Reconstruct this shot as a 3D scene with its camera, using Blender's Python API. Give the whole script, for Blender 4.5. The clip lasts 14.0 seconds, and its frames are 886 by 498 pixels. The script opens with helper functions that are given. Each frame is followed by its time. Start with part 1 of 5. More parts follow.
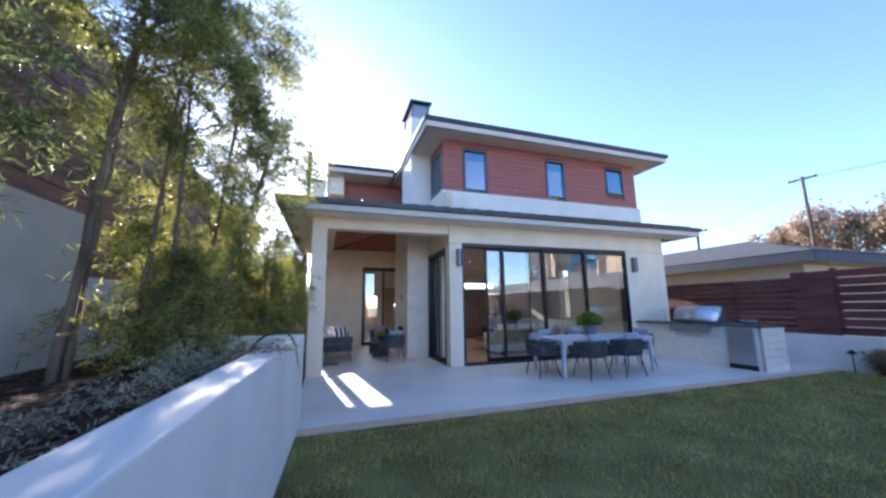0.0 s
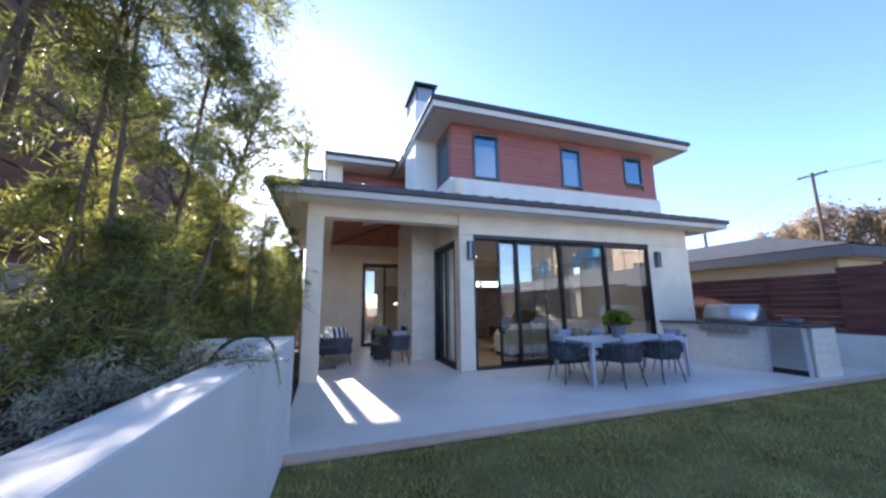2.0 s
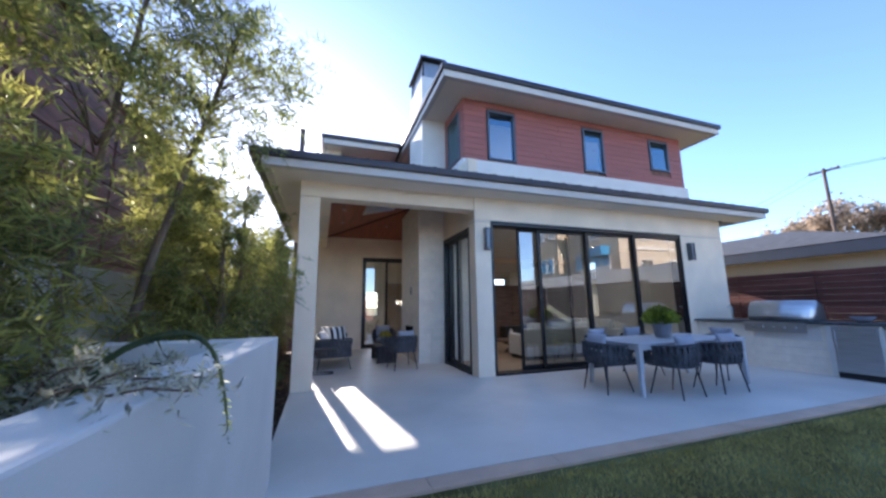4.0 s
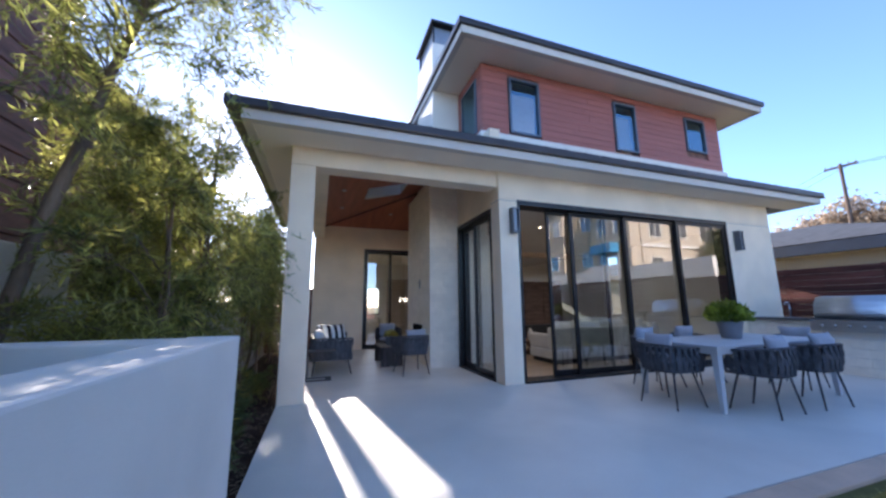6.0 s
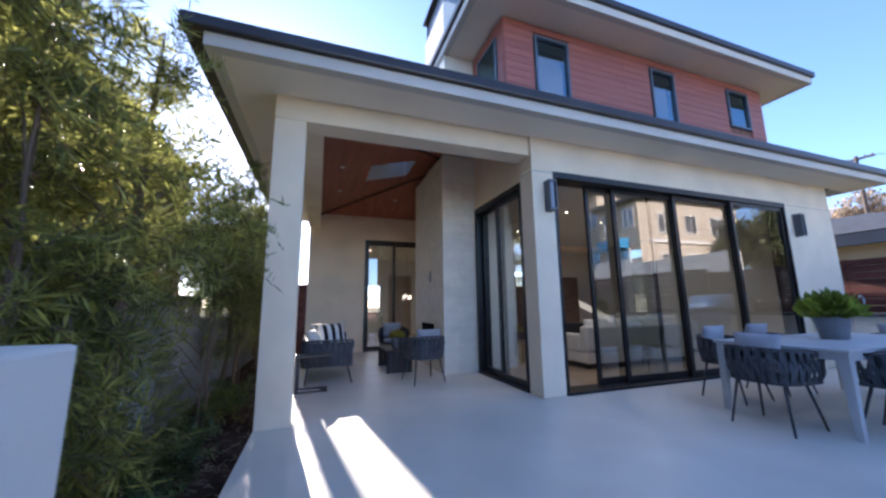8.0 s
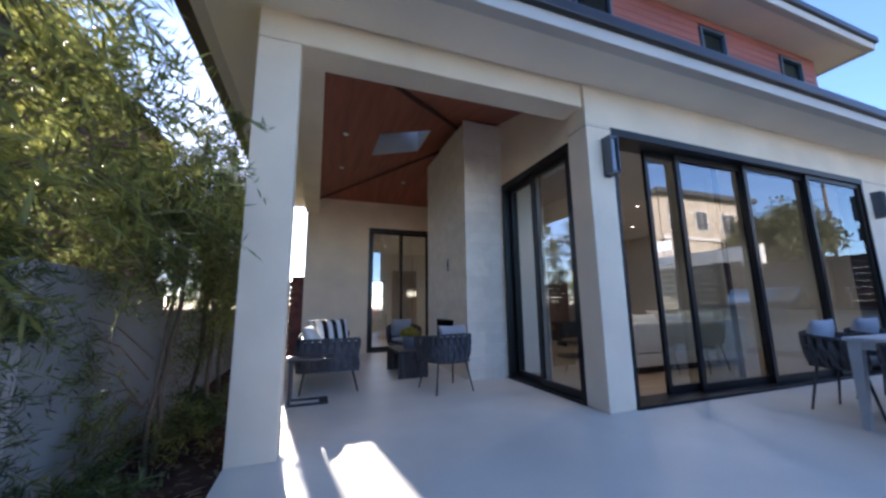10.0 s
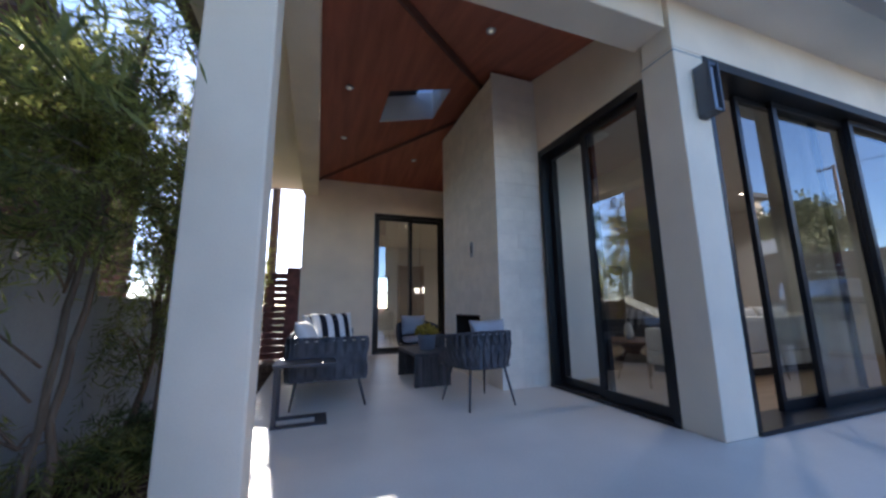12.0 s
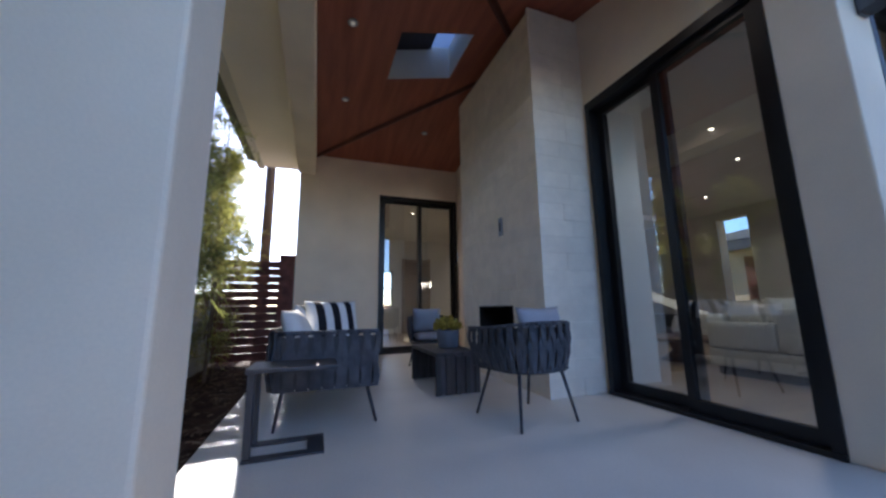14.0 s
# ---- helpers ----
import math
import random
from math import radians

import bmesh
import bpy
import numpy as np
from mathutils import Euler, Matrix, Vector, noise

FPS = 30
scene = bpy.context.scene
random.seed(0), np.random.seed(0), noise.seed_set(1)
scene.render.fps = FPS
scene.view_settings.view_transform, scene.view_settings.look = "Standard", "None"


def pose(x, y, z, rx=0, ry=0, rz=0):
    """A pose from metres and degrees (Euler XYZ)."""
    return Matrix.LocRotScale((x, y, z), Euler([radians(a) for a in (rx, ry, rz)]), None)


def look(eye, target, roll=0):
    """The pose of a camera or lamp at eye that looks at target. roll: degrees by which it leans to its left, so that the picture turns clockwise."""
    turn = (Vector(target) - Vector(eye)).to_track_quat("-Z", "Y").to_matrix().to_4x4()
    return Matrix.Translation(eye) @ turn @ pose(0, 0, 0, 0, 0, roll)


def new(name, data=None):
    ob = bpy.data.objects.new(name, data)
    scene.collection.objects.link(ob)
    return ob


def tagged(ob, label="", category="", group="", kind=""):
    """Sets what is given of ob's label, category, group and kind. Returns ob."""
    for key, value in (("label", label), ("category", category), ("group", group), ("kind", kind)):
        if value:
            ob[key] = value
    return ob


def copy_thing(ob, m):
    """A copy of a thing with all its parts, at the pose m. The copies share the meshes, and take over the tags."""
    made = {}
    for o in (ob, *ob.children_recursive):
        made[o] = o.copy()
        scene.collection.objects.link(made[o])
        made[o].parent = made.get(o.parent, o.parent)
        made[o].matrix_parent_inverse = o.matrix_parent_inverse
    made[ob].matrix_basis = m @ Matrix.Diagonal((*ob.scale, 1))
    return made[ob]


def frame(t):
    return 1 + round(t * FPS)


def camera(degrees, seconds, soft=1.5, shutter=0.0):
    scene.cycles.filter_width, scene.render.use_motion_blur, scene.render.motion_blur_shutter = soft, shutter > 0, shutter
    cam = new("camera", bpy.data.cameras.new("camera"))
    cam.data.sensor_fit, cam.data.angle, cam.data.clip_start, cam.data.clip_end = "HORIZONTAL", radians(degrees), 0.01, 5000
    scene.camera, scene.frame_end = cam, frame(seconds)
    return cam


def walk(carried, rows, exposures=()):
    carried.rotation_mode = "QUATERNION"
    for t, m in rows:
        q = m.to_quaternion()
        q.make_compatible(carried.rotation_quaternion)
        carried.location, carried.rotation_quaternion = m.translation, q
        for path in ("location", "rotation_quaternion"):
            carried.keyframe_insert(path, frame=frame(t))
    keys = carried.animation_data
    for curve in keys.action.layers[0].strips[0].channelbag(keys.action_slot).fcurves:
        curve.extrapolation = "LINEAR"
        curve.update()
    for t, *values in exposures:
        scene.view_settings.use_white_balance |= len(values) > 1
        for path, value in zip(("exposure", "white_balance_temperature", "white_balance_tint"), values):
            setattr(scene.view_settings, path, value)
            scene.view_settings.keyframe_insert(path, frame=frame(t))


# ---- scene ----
cam = camera(103.8, 14.0, soft=2.6, shutter=0.5)
PATH = [
    (0, (0.018, 0.443, 1.495), (0.649, 2.313, 1.817), -0.7),
    (0.5, (0.0, 0.648, 1.502), (0.635, 2.518, 1.822), -0.6),
    (1, (0.014, 0.861, 1.484), (0.65, 2.73, 1.804), -0.7),
    (1.5, (0.056, 1.1, 1.449), (0.692, 2.968, 1.773), -0.7),
    (2, (0.057, 1.351, 1.452), (0.696, 3.219, 1.773), -0.7),
    (4.5, (0.097, 2.734, 1.346), (0.749, 4.597, 1.67), -0.7),
    (5, (0.102, 3.014, 1.329), (0.752, 4.878, 1.654), -0.6),
    (5.5, (0.122, 3.3, 1.297), (0.776, 5.162, 1.621), -0.6),
    (6, (0.147, 3.633, 1.274), (0.803, 5.494, 1.596), -0.5),
    (6.5, (0.166, 3.937, 1.25), (0.826, 5.797, 1.574), -0.6),
    (7, (0.182, 4.237, 1.223), (0.843, 6.096, 1.55), -0.6),
    (7.5, (0.203, 4.523, 1.208), (0.866, 6.381, 1.533), -0.7),
    (8, (0.221, 4.799, 1.197), (0.885, 6.658, 1.519), -0.7),
    (10.5, (0.219, 6.216, 1.048), (0.894, 8.07, 1.375), -0.7),
    (11, (0.249, 6.503, 1.025), (0.92, 8.358, 1.354), -0.7),
    (11.5, (0.267, 6.76, 0.993), (0.935, 8.616, 1.322), -0.7),
    (12, (0.278, 7.011, 0.964), (0.946, 8.867, 1.294), -0.7),
    (12.5, (0.302, 7.262, 0.93), (0.968, 9.118, 1.261), -0.9),
    (13, (0.308, 7.509, 0.9), (0.973, 9.366, 1.231), -0.9),
    (13.5, (0.314, 7.744, 0.873), (0.983, 9.6, 1.205), -0.8),
    (14, (0.319, 7.966, 0.84), (0.99, 9.821, 1.172), -0.8),
]
walk(cam, [(t, look(eye, target, roll)) for t, eye, target, roll in PATH], exposures=[(0, 1.84, 6400, 18), (5, 1.73, 6350, 17), (8, 1.78, 6300, 18), (11, 1.78, 6200, 16), (14, 1.68, 6100, 16)])

# ---------- world and light ----------
SUN_DIR = Vector((-0.125, 0.922, 0.365)).normalized()
world = bpy.data.worlds.new("sky")
scene.world = world
world.use_nodes = True
wn = world.node_tree.nodes
sky = wn.new("ShaderNodeTexSky")
sky.sky_type = "NISHITA"
sky.sun_disc = False
sky.sun_elevation = math.asin(SUN_DIR.z)
sky.sun_rotation = math.atan2(SUN_DIR.x, SUN_DIR.y)
sky.air_density, sky.dust_density, sky.ozone_density = 0.8, 0.3, 4.2
wn["Background"].inputs["Strength"].default_value = 0.15
world.node_tree.links.new(sky.outputs[0], wn["Background"].inputs[0])
sun = new("sun", bpy.data.lights.new("sun", "SUN"))
sun.data.energy, sun.data.angle, sun.data.color = 4.2, radians(0.5), (1.0, 0.93, 0.82)
sun.matrix_world = look((0, 0, 30), Vector((0, 0, 30)) - SUN_DIR)

# ---------- materials ----------
def material(name, color, rough=0.6, metal=0.0, var=0.12, scale=3.0, fine=60.0, bump=0.15, spec=0.5, stretch=(1, 1, 1), random_obj=0.0, island=0.0, tint=None):
    """Base colour with broad stains, fine grain and fine relief, in metres."""
    m = bpy.data.materials.new(name)
    m.use_nodes = True
    nt, ns = m.node_tree, m.node_tree.nodes
    b = ns["Principled BSDF"]
    b.inputs["Roughness"].default_value, b.inputs["Metallic"].default_value = rough, metal
    b.inputs["Specular IOR Level"].default_value = spec
    co = ns.new("ShaderNodeNewGeometry")
    mp = ns.new("ShaderNodeMapping")
    mp.inputs["Scale"].default_value = stretch
    nt.links.new(co.outputs["Position"], mp.inputs[0])
    n1, n2 = ns.new("ShaderNodeTexNoise"), ns.new("ShaderNodeTexNoise")
    n1.inputs["Scale"].default_value, n2.inputs["Scale"].default_value = scale, fine
    n1.inputs["Detail"].default_value = 5
    n2.inputs["Detail"].default_value = 3
    for n in (n1, n2):
        nt.links.new(mp.outputs[0], n.inputs["Vector"])
    mix = ns.new("ShaderNodeMath")
    mix.operation = "MULTIPLY_ADD"
    mix.inputs[1].default_value = 0.35
    nt.links.new(n2.outputs[0], mix.inputs[0])
    nt.links.new(n1.outputs[0], mix.inputs[2])
    ramp = ns.new("ShaderNodeValToRGB")
    c = Vector(color)
    lo = c * (1 - var * 1.6)
    hi = (Vector(tint) if tint else c * (1 + var * 1.2))
    ramp.color_ramp.elements[0].position, ramp.color_ramp.elements[1].position = 0.45, 0.9
    ramp.color_ramp.elements[0].color = (*[max(0, min(1, v)) for v in lo], 1)
    ramp.color_ramp.elements[1].color = (*[max(0, min(1, v)) for v in hi], 1)
    nt.links.new(mix.outputs[0], ramp.inputs[0])
    out = ramp.outputs[0]
    src = None
    if random_obj:
        src, amt = ns.new("ShaderNodeObjectInfo").outputs["Random"], random_obj
    elif island:
        src, amt = co.outputs["Random Per Island"], island
    if src:
        mr = ns.new("ShaderNodeMapRange")
        mr.inputs["To Min"].default_value, mr.inputs["To Max"].default_value = 1 - amt, 1 + amt
        nt.links.new(src, mr.inputs[0])
        hsv = ns.new("ShaderNodeHueSaturation")
        nt.links.new(mr.outputs[0], hsv.inputs["Value"])
        nt.links.new(out, hsv.inputs["Color"])
        out = hsv.outputs[0]
    nt.links.new(out, b.inputs["Base Color"])
    if bump:
        bp = ns.new("ShaderNodeBump")
        bp.inputs["Strength"].default_value, bp.inputs["Distance"].default_value = bump, 0.01
        nt.links.new(n2.outputs[0], bp.inputs["Height"])
        nt.links.new(bp.outputs[0], b.inputs["Normal"])
    return m


def leaf_material(name, color, tint, amount=0.4):
    m = material(name, color, 0.36, 0, 0.3, 2.0, 30, 0, 0.5, island=amount, tint=tint)
    nt, ns = m.node_tree, m.node_tree.nodes
    b, o = ns["Principled BSDF"], ns["Material Output"]
    tr = ns.new("ShaderNodeBsdfTranslucent")
    base = b.inputs["Base Color"].links[0].from_socket
    lift = ns.new("ShaderNodeHueSaturation")
    lift.inputs["Value"].default_value = 1.35
    nt.links.new(base, lift.inputs["Color"])
    nt.links.new(lift.outputs[0], tr.inputs[0])
    mx = ns.new("ShaderNodeMixShader")
    mx.inputs[0].default_value = 0.6
    nt.links.new(b.outputs[0], mx.inputs[1])
    nt.links.new(tr.outputs[0], mx.inputs[2])
    nt.links.new(mx.outputs[0], o.inputs[0])
    return m


def glass_material(name, ior=1.9, tint=(0.86, 0.9, 0.88), coat=(0.8, 0.8, 0.8)):
    m = bpy.data.materials.new(name)
    m.use_nodes = True
    nt, ns = m.node_tree, m.node_tree.nodes
    ns.remove(ns["Principled BSDF"])
    t, g, f, mx = ns.new("ShaderNodeBsdfTransparent"), ns.new("ShaderNodeBsdfGlossy"), ns.new("ShaderNodeFresnel"), ns.new("ShaderNodeMixShader")
    t.inputs[0].default_value = (*tint, 1)
    g.inputs["Color"].default_value = (*coat, 1)
    g.inputs["Roughness"].default_value = 0.0
    f.inputs[0].default_value = ior
    nt.links.new(f.outputs[0], mx.inputs[0])
    nt.links.new(t.outputs[0], mx.inputs[1])
    nt.links.new(g.outputs[0], mx.inputs[2])
    nt.links.new(mx.outputs[0], ns["Material Output"].inputs[0])
    return m


def glow_material(name, color, strength):
    m = bpy.data.materials.new(name)
    m.use_nodes = True
    b = m.node_tree.nodes["Principled BSDF"]
    b.inputs["Base Color"].default_value = (*color, 1)
    b.inputs["Emission Color"].default_value = (*color, 1)
    b.inputs["Emission Strength"].default_value = strength
    return m


STUCCO = material("stucco", (0.89, 0.75, 0.585), 0.85, 0, 0.06, 1.6, 120, 0.05, 0.2)
STUCCO_WHITE = material("white_stucco", (0.77, 0.735, 0.68), 0.85, 0, 0.06, 1.4, 220, 0.06, 0.2)
# white stucco with the trees' shade put into its base colour
STUCCO_SHADED = material("shaded_white_stucco", (0.60, 0.59, 0.575), 0.9, 0, 0.10, 1.5, 120, 0.15, 0.2)
# base colour lowered to hold the crowns' shade on the low garden wall
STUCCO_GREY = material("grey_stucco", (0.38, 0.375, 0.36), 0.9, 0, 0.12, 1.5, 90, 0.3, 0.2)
SOFFIT = material("soffit_paint", (0.93, 0.83, 0.71), 0.8, 0, 0.04, 0.8, 80, 0.1, 0.2)
FASCIA = material("fascia_paint", (0.64, 0.585, 0.53), 0.6, 0, 0.04, 1.0, 60, 0.05)
ROOF_DARK = material("dark_metal_roof", (0.055, 0.05, 0.055), 0.45, 0.4, 0.2, 2, 40, 0.1)
GUTTER = material("bronze_gutter", (0.06, 0.05, 0.05), 0.35, 0.6, 0.15, 2, 60, 0.05)
CLADDING = material("red_cedar_cladding", (0.36, 0.115, 0.09), 0.5, 0, 0.10, 2.5, 35, 0.1, 0.4, (0.35, 1, 6), random_obj=0.05)
CEIL_WOOD = material("stained_ceiling_wood", (0.35, 0.105, 0.062), 0.45, 0, 0.16, 2.0, 30, 0.06, 0.4, (5, 0.5, 1))
FENCE_WOOD = material("stained_fence_wood", (0.15, 0.052, 0.042), 0.6, 0, 0.3, 2.5, 30, 0.25, 0.3, (4, 0.4, 4), random_obj=0.2)
BROWN_SIDING = material("brown_wood_siding", (0.20, 0.088, 0.062), 0.65, 0, 0.3, 2.5, 30, 0.25, 0.3, (4, 0.4, 4), random_obj=0.2)
CONCRETE = material("pale_concrete", (0.735, 0.695, 0.63), 0.4, 0, 0.08, 0.9, 70, 0.08, 0.35)
COPING = material("sandstone_coping", (0.64, 0.45, 0.33), 0.75, 0, 0.12, 2.0, 60, 0.15, random_obj=0.06)
STONE = material("pale_limestone", (0.89, 0.81, 0.69), 0.8, 0, 0.045, 7.0, 60, 0.3, 0.25, random_obj=0.035)
FRAME = material("black_aluminium", (0.018, 0.018, 0.02), 0.35, 0.3, 0.15, 3, 80, 0.03)
GREY_FRAME = material("grey_window_frame", (0.10, 0.13, 0.17), 0.4, 0.2, 0.1, 3, 80, 0.03)
GLASS = glass_material("door_glass", 3.4, (0.76, 0.82, 0.80))
CLEAR = glass_material("inner_glass", 1.0, (0.97, 0.98, 0.975))
WINDOW_GLASS = glass_material("window_glass", 3.2, (0.30, 0.40, 0.45), (0.46, 0.76, 0.95))
STEEL = material("brushed_steel", (0.58, 0.59, 0.60), 0.38, 1.0, 0.08, 3, 90, 0.05, 0.5, (1, 1, 12))
DARK_STEEL = material("dark_steel", (0.30, 0.31, 0.33), 0.4, 0.7, 0.1, 3, 90, 0.03)
GRANITE = material("dark_granite", (0.09, 0.09, 0.095), 0.3, 0, 0.4, 12, 180, 0.02)
SOIL = material("mulch_soil", (0.055, 0.032, 0.024), 0.95, 0, 0.5, 5, 60, 1.0, 0.1)
LAWN = material("lawn_earth", (0.25, 0.20, 0.07), 0.95, 0, 0.4, 1.5, 60, 0.8, 0.1, tint=(0.20, 0.20, 0.08))
GRASS = leaf_material("grass_blade", (0.47, 0.41, 0.11), (0.66, 0.56, 0.21), 0.35)
BARK = material("grey_brown_bark", (0.185, 0.13, 0.09), 0.9, 0, 0.35, 6, 50, 0.8, 0.2, (1, 1, 0.3))
LEAF = leaf_material("fern_pine_leaf", (0.14, 0.185, 0.065), (0.42, 0.40, 0.105), 0.6)
LEAF_MID = leaf_material("green_fern_pine_leaf", (0.10, 0.15, 0.055), (0.31, 0.32, 0.09), 0.6)
LEAF_DARK = leaf_material("dark_fern_pine_leaf", (0.07, 0.12, 0.06), (0.18, 0.23, 0.085), 0.6)
LEAF_SAGE = leaf_material("rosemary_leaf", (0.34, 0.345, 0.24), (0.64, 0.62, 0.48), 0.5)
LEAF_BRIGHT = leaf_material("succulent_leaf", (0.15, 0.22, 0.03), (0.34, 0.40, 0.07), 0.4)
LEAF_RUST = leaf_material("autumn_leaf", (0.27, 0.20, 0.14), (0.44, 0.34, 0.25), 0.35)
LEAF_FAR = leaf_material("far_green_leaf", (0.13, 0.155, 0.09), (0.24, 0.25, 0.13), 0.4)
LEAF_YELLOW = leaf_material("yellow_flower", (0.32, 0.25, 0.05), (0.5, 0.42, 0.1), 0.3)
ROPE = material("charcoal_rope", (0.10, 0.103, 0.116), 0.85, 0, 0.25, 8, 220, 0.6, 0.2, island=0.15)
CHAIR_METAL = material("charcoal_powder_coat", (0.05, 0.052, 0.06), 0.5, 0.2, 0.1, 4, 120, 0.05)
CUSHION = material("grey_blue_cushion", (0.38, 0.395, 0.44), 0.95, 0, 0.08, 4, 260, 0.4, 0.1)
CUSHION_WHITE = material("white_cushion", (0.75, 0.74, 0.72), 0.95, 0, 0.06, 4, 260, 0.4, 0.1)
CUSHION_BLACK = material("black_stripe_fabric", (0.02, 0.02, 0.025), 0.95, 0, 0.1, 4, 260, 0.4, 0.1)
TABLE_TOP = material("pale_grey_table", (0.52, 0.53, 0.55), 0.5, 0, 0.08, 2, 60, 0.05)
TABLE_DARK = material("charcoal_slatted_wood", (0.07, 0.066, 0.07), 0.6, 0, 0.3, 3, 40, 0.2, 0.3, (6, 6, 0.6), random_obj=0.2)
POT_GREY = material("grey_fibre_pot", (0.20, 0.21, 0.24), 0.75, 0, 0.12, 5, 80, 0.15)
ROOF_GREY = material("grey_composition_roof", (0.085, 0.09, 0.10), 0.9, 0, 0.15, 4, 40, 0.4, 0.1)
FASCIA_BLUE = material("slate_blue_fascia", (0.014, 0.032, 0.068), 0.6, 0, 0.1, 2, 50, 0.05)
TAN = material("tan_stucco", (0.55, 0.46, 0.36), 0.85, 0, 0.08, 0.7, 60, 0.2, 0.2)
TIMBER_POLE = material("weathered_pole", (0.13, 0.09, 0.07), 0.85, 0, 0.3, 3, 40, 0.4, 0.2, (4, 4, 0.4))
PLASTER = material("interior_plaster", (0.72, 0.71, 0.68), 0.85, 0, 0.03, 1, 80, 0.05, 0.2)
OAK = material("pale_oak_floor", (0.42, 0.31, 0.21), 0.4, 0, 0.15, 2, 30, 0.05, 0.4, (0.5, 5, 1))
WALNUT = material("warm_cabinet_wood", (0.17, 0.10, 0.07), 0.4, 0, 0.25, 2, 30, 0.05, 0.4, (1, 1, 6))
SOFA_FABRIC = material("ivory_sofa_fabric", (0.80, 0.79, 0.74), 0.95, 0, 0.05, 3, 200, 0.3, 0.1)
BLACK_MATT = material("black_matt", (0.015, 0.015, 0.016), 0.6, 0, 0.1, 4, 60, 0.05)
WARM_LIGHT = glow_material("downlight_glow", (1.0, 0.88, 0.7), 3.5)
DIM_LIGHT = glow_material("porch_downlight_glow", (0.6, 0.56, 0.5), 0.1)
HIP_WOOD = material("dark_ceiling_batten", (0.10, 0.03, 0.02), 0.5, 0, 0.2, 3, 40, 0.1)
SKYLIGHT = bpy.data.materials.new("frosted_skylight")
SKYLIGHT.use_nodes = True
_t = SKYLIGHT.node_tree.nodes.new("ShaderNodeBsdfTranslucent")
_t.inputs[0].default_value = (0.42, 0.44, 0.52, 1)
SKYLIGHT.node_tree.links.new(_t.outputs[0], SKYLIGHT.node_tree.nodes["Material Output"].inputs[0])

# ---------- building helpers ----------
def box(bm, x0, x1, y0, y1, z0, z1, bevel=0.0):
    m = Matrix.Translation(((x0 + x1) / 2, (y0 + y1) / 2, (z0 + z1) / 2)) @ Matrix.Diagonal((x1 - x0, y1 - y0, z1 - z0, 1))
    vs = bmesh.ops.create_cube(bm, size=1, matrix=m)["verts"]
    if bevel:
        es = list({e for v in vs for e in v.link_edges})
        bmesh.ops.bevel(bm, geom=es, offset=bevel, segments=2, affect="EDGES", profile=0.6)
    return bm


def boxes(*specs, bevel=0.0):
    bm = bmesh.new()
    for s in specs:
        box(bm, *s, bevel=bevel)
    return bm


def rod(bm, a, b, r0, r1=None, n=8):
    a, b = Vector(a), Vector(b)
    r1 = r0 if r1 is None else r1
    q = (b - a).to_track_quat("Z", "Y").to_matrix().to_4x4()
    bmesh.ops.create_cone(bm, cap_ends=True, segments=n, radius1=r0, radius2=r1, depth=(b - a).length, matrix=Matrix.Translation((a + b) / 2) @ q)
    return bm


def lathe(bm, profile, n=20, centre=(0, 0)):
    rings = [[bm.verts.new((centre[0] + r * math.cos(2 * math.pi * i / n), centre[1] + r * math.sin(2 * math.pi * i / n), z)) for i in range(n)] for r, z in profile]
    for a, b in zip(rings, rings[1:]):
        for i in range(n):
            bm.faces.new((a[i], a[(i + 1) % n], b[(i + 1) % n], b[i]))
    bm.faces.new(rings[0][::-1])
    bm.faces.new(rings[-1])
    return bm


def link(name, bm, mat, smooth=False):
    me = bpy.data.meshes.new(name)
    bmesh.ops.recalc_face_normals(bm, faces=bm.faces)
    bm.to_mesh(me)
    bm.free()
    me.materials.append(mat)
    if smooth:
        for p in me.polygons:
            p.use_smooth = True
    return new(name, me)


def part(name, bm, mat, parent, label="", smooth=False):
    ob = link(name, bm, mat, smooth)
    ob.parent = parent
    if label:
        ob["label"] = label
    return ob


def piece(name, mesh, parent, place):
    ob = new(name, mesh)
    ob.parent = parent
    ob.location = place
    return ob


def structure(name, bm, mat, label, category="wall", smooth=False):
    return tagged(link(name, bm, mat, smooth), label, category, kind="structure")


def thing(name, place, label, category, turn=0.0, group=""):
    ob = new(name)
    ob.matrix_basis = pose(*place, 0, 0, turn)
    return tagged(ob, label, category, group)


def pydata(name, verts, faces, mat, smooth=False):
    me = bpy.data.meshes.new(name)
    me.from_pydata(verts, [], faces)
    me.materials.append(mat)
    return me


# ---------- ground ----------
FY = 8.81          # front wall of the house
FLOOR_BACK = 14.6  # back wall of the porch

structure("ground", boxes((-600, 600, -600, 600, -0.45, -0.12)), LAWN, "dry earth and grass reaching into the distance", "ground")
structure("lawn", boxes((-0.4, 11.0, -9.0, 5.215, -0.119, -0.03)), LAWN, "mown green lawn beside the patio", "lawn")
structure("patio", boxes((-0.33, 11.0, 5.42, FY + 0.2, -0.119, 0.0), (-0.33, 3.1, FY + 0.2, 15.0, -0.119, 0.0)), CONCRETE, "smooth pale concrete patio floor", "patio")
coping = structure("patio_edge", boxes((-0.25, 10.95, 5.22, 5.40, -0.119, -0.012)), COPING, "sand coloured stone edge of the patio", "edging")
tread = boxes((0, 1.196, 0, 0.19, -0.05, 0.0), bevel=0.006)
tread_me = bpy.data.meshes.new("edge_stone")
tread.to_mesh(tread_me)
tread_me.materials.append(COPING)
for i in range(9):
    piece("edge_stone", tread_me, coping, (-0.25 + i * 1.2, 5.215, 0.001))

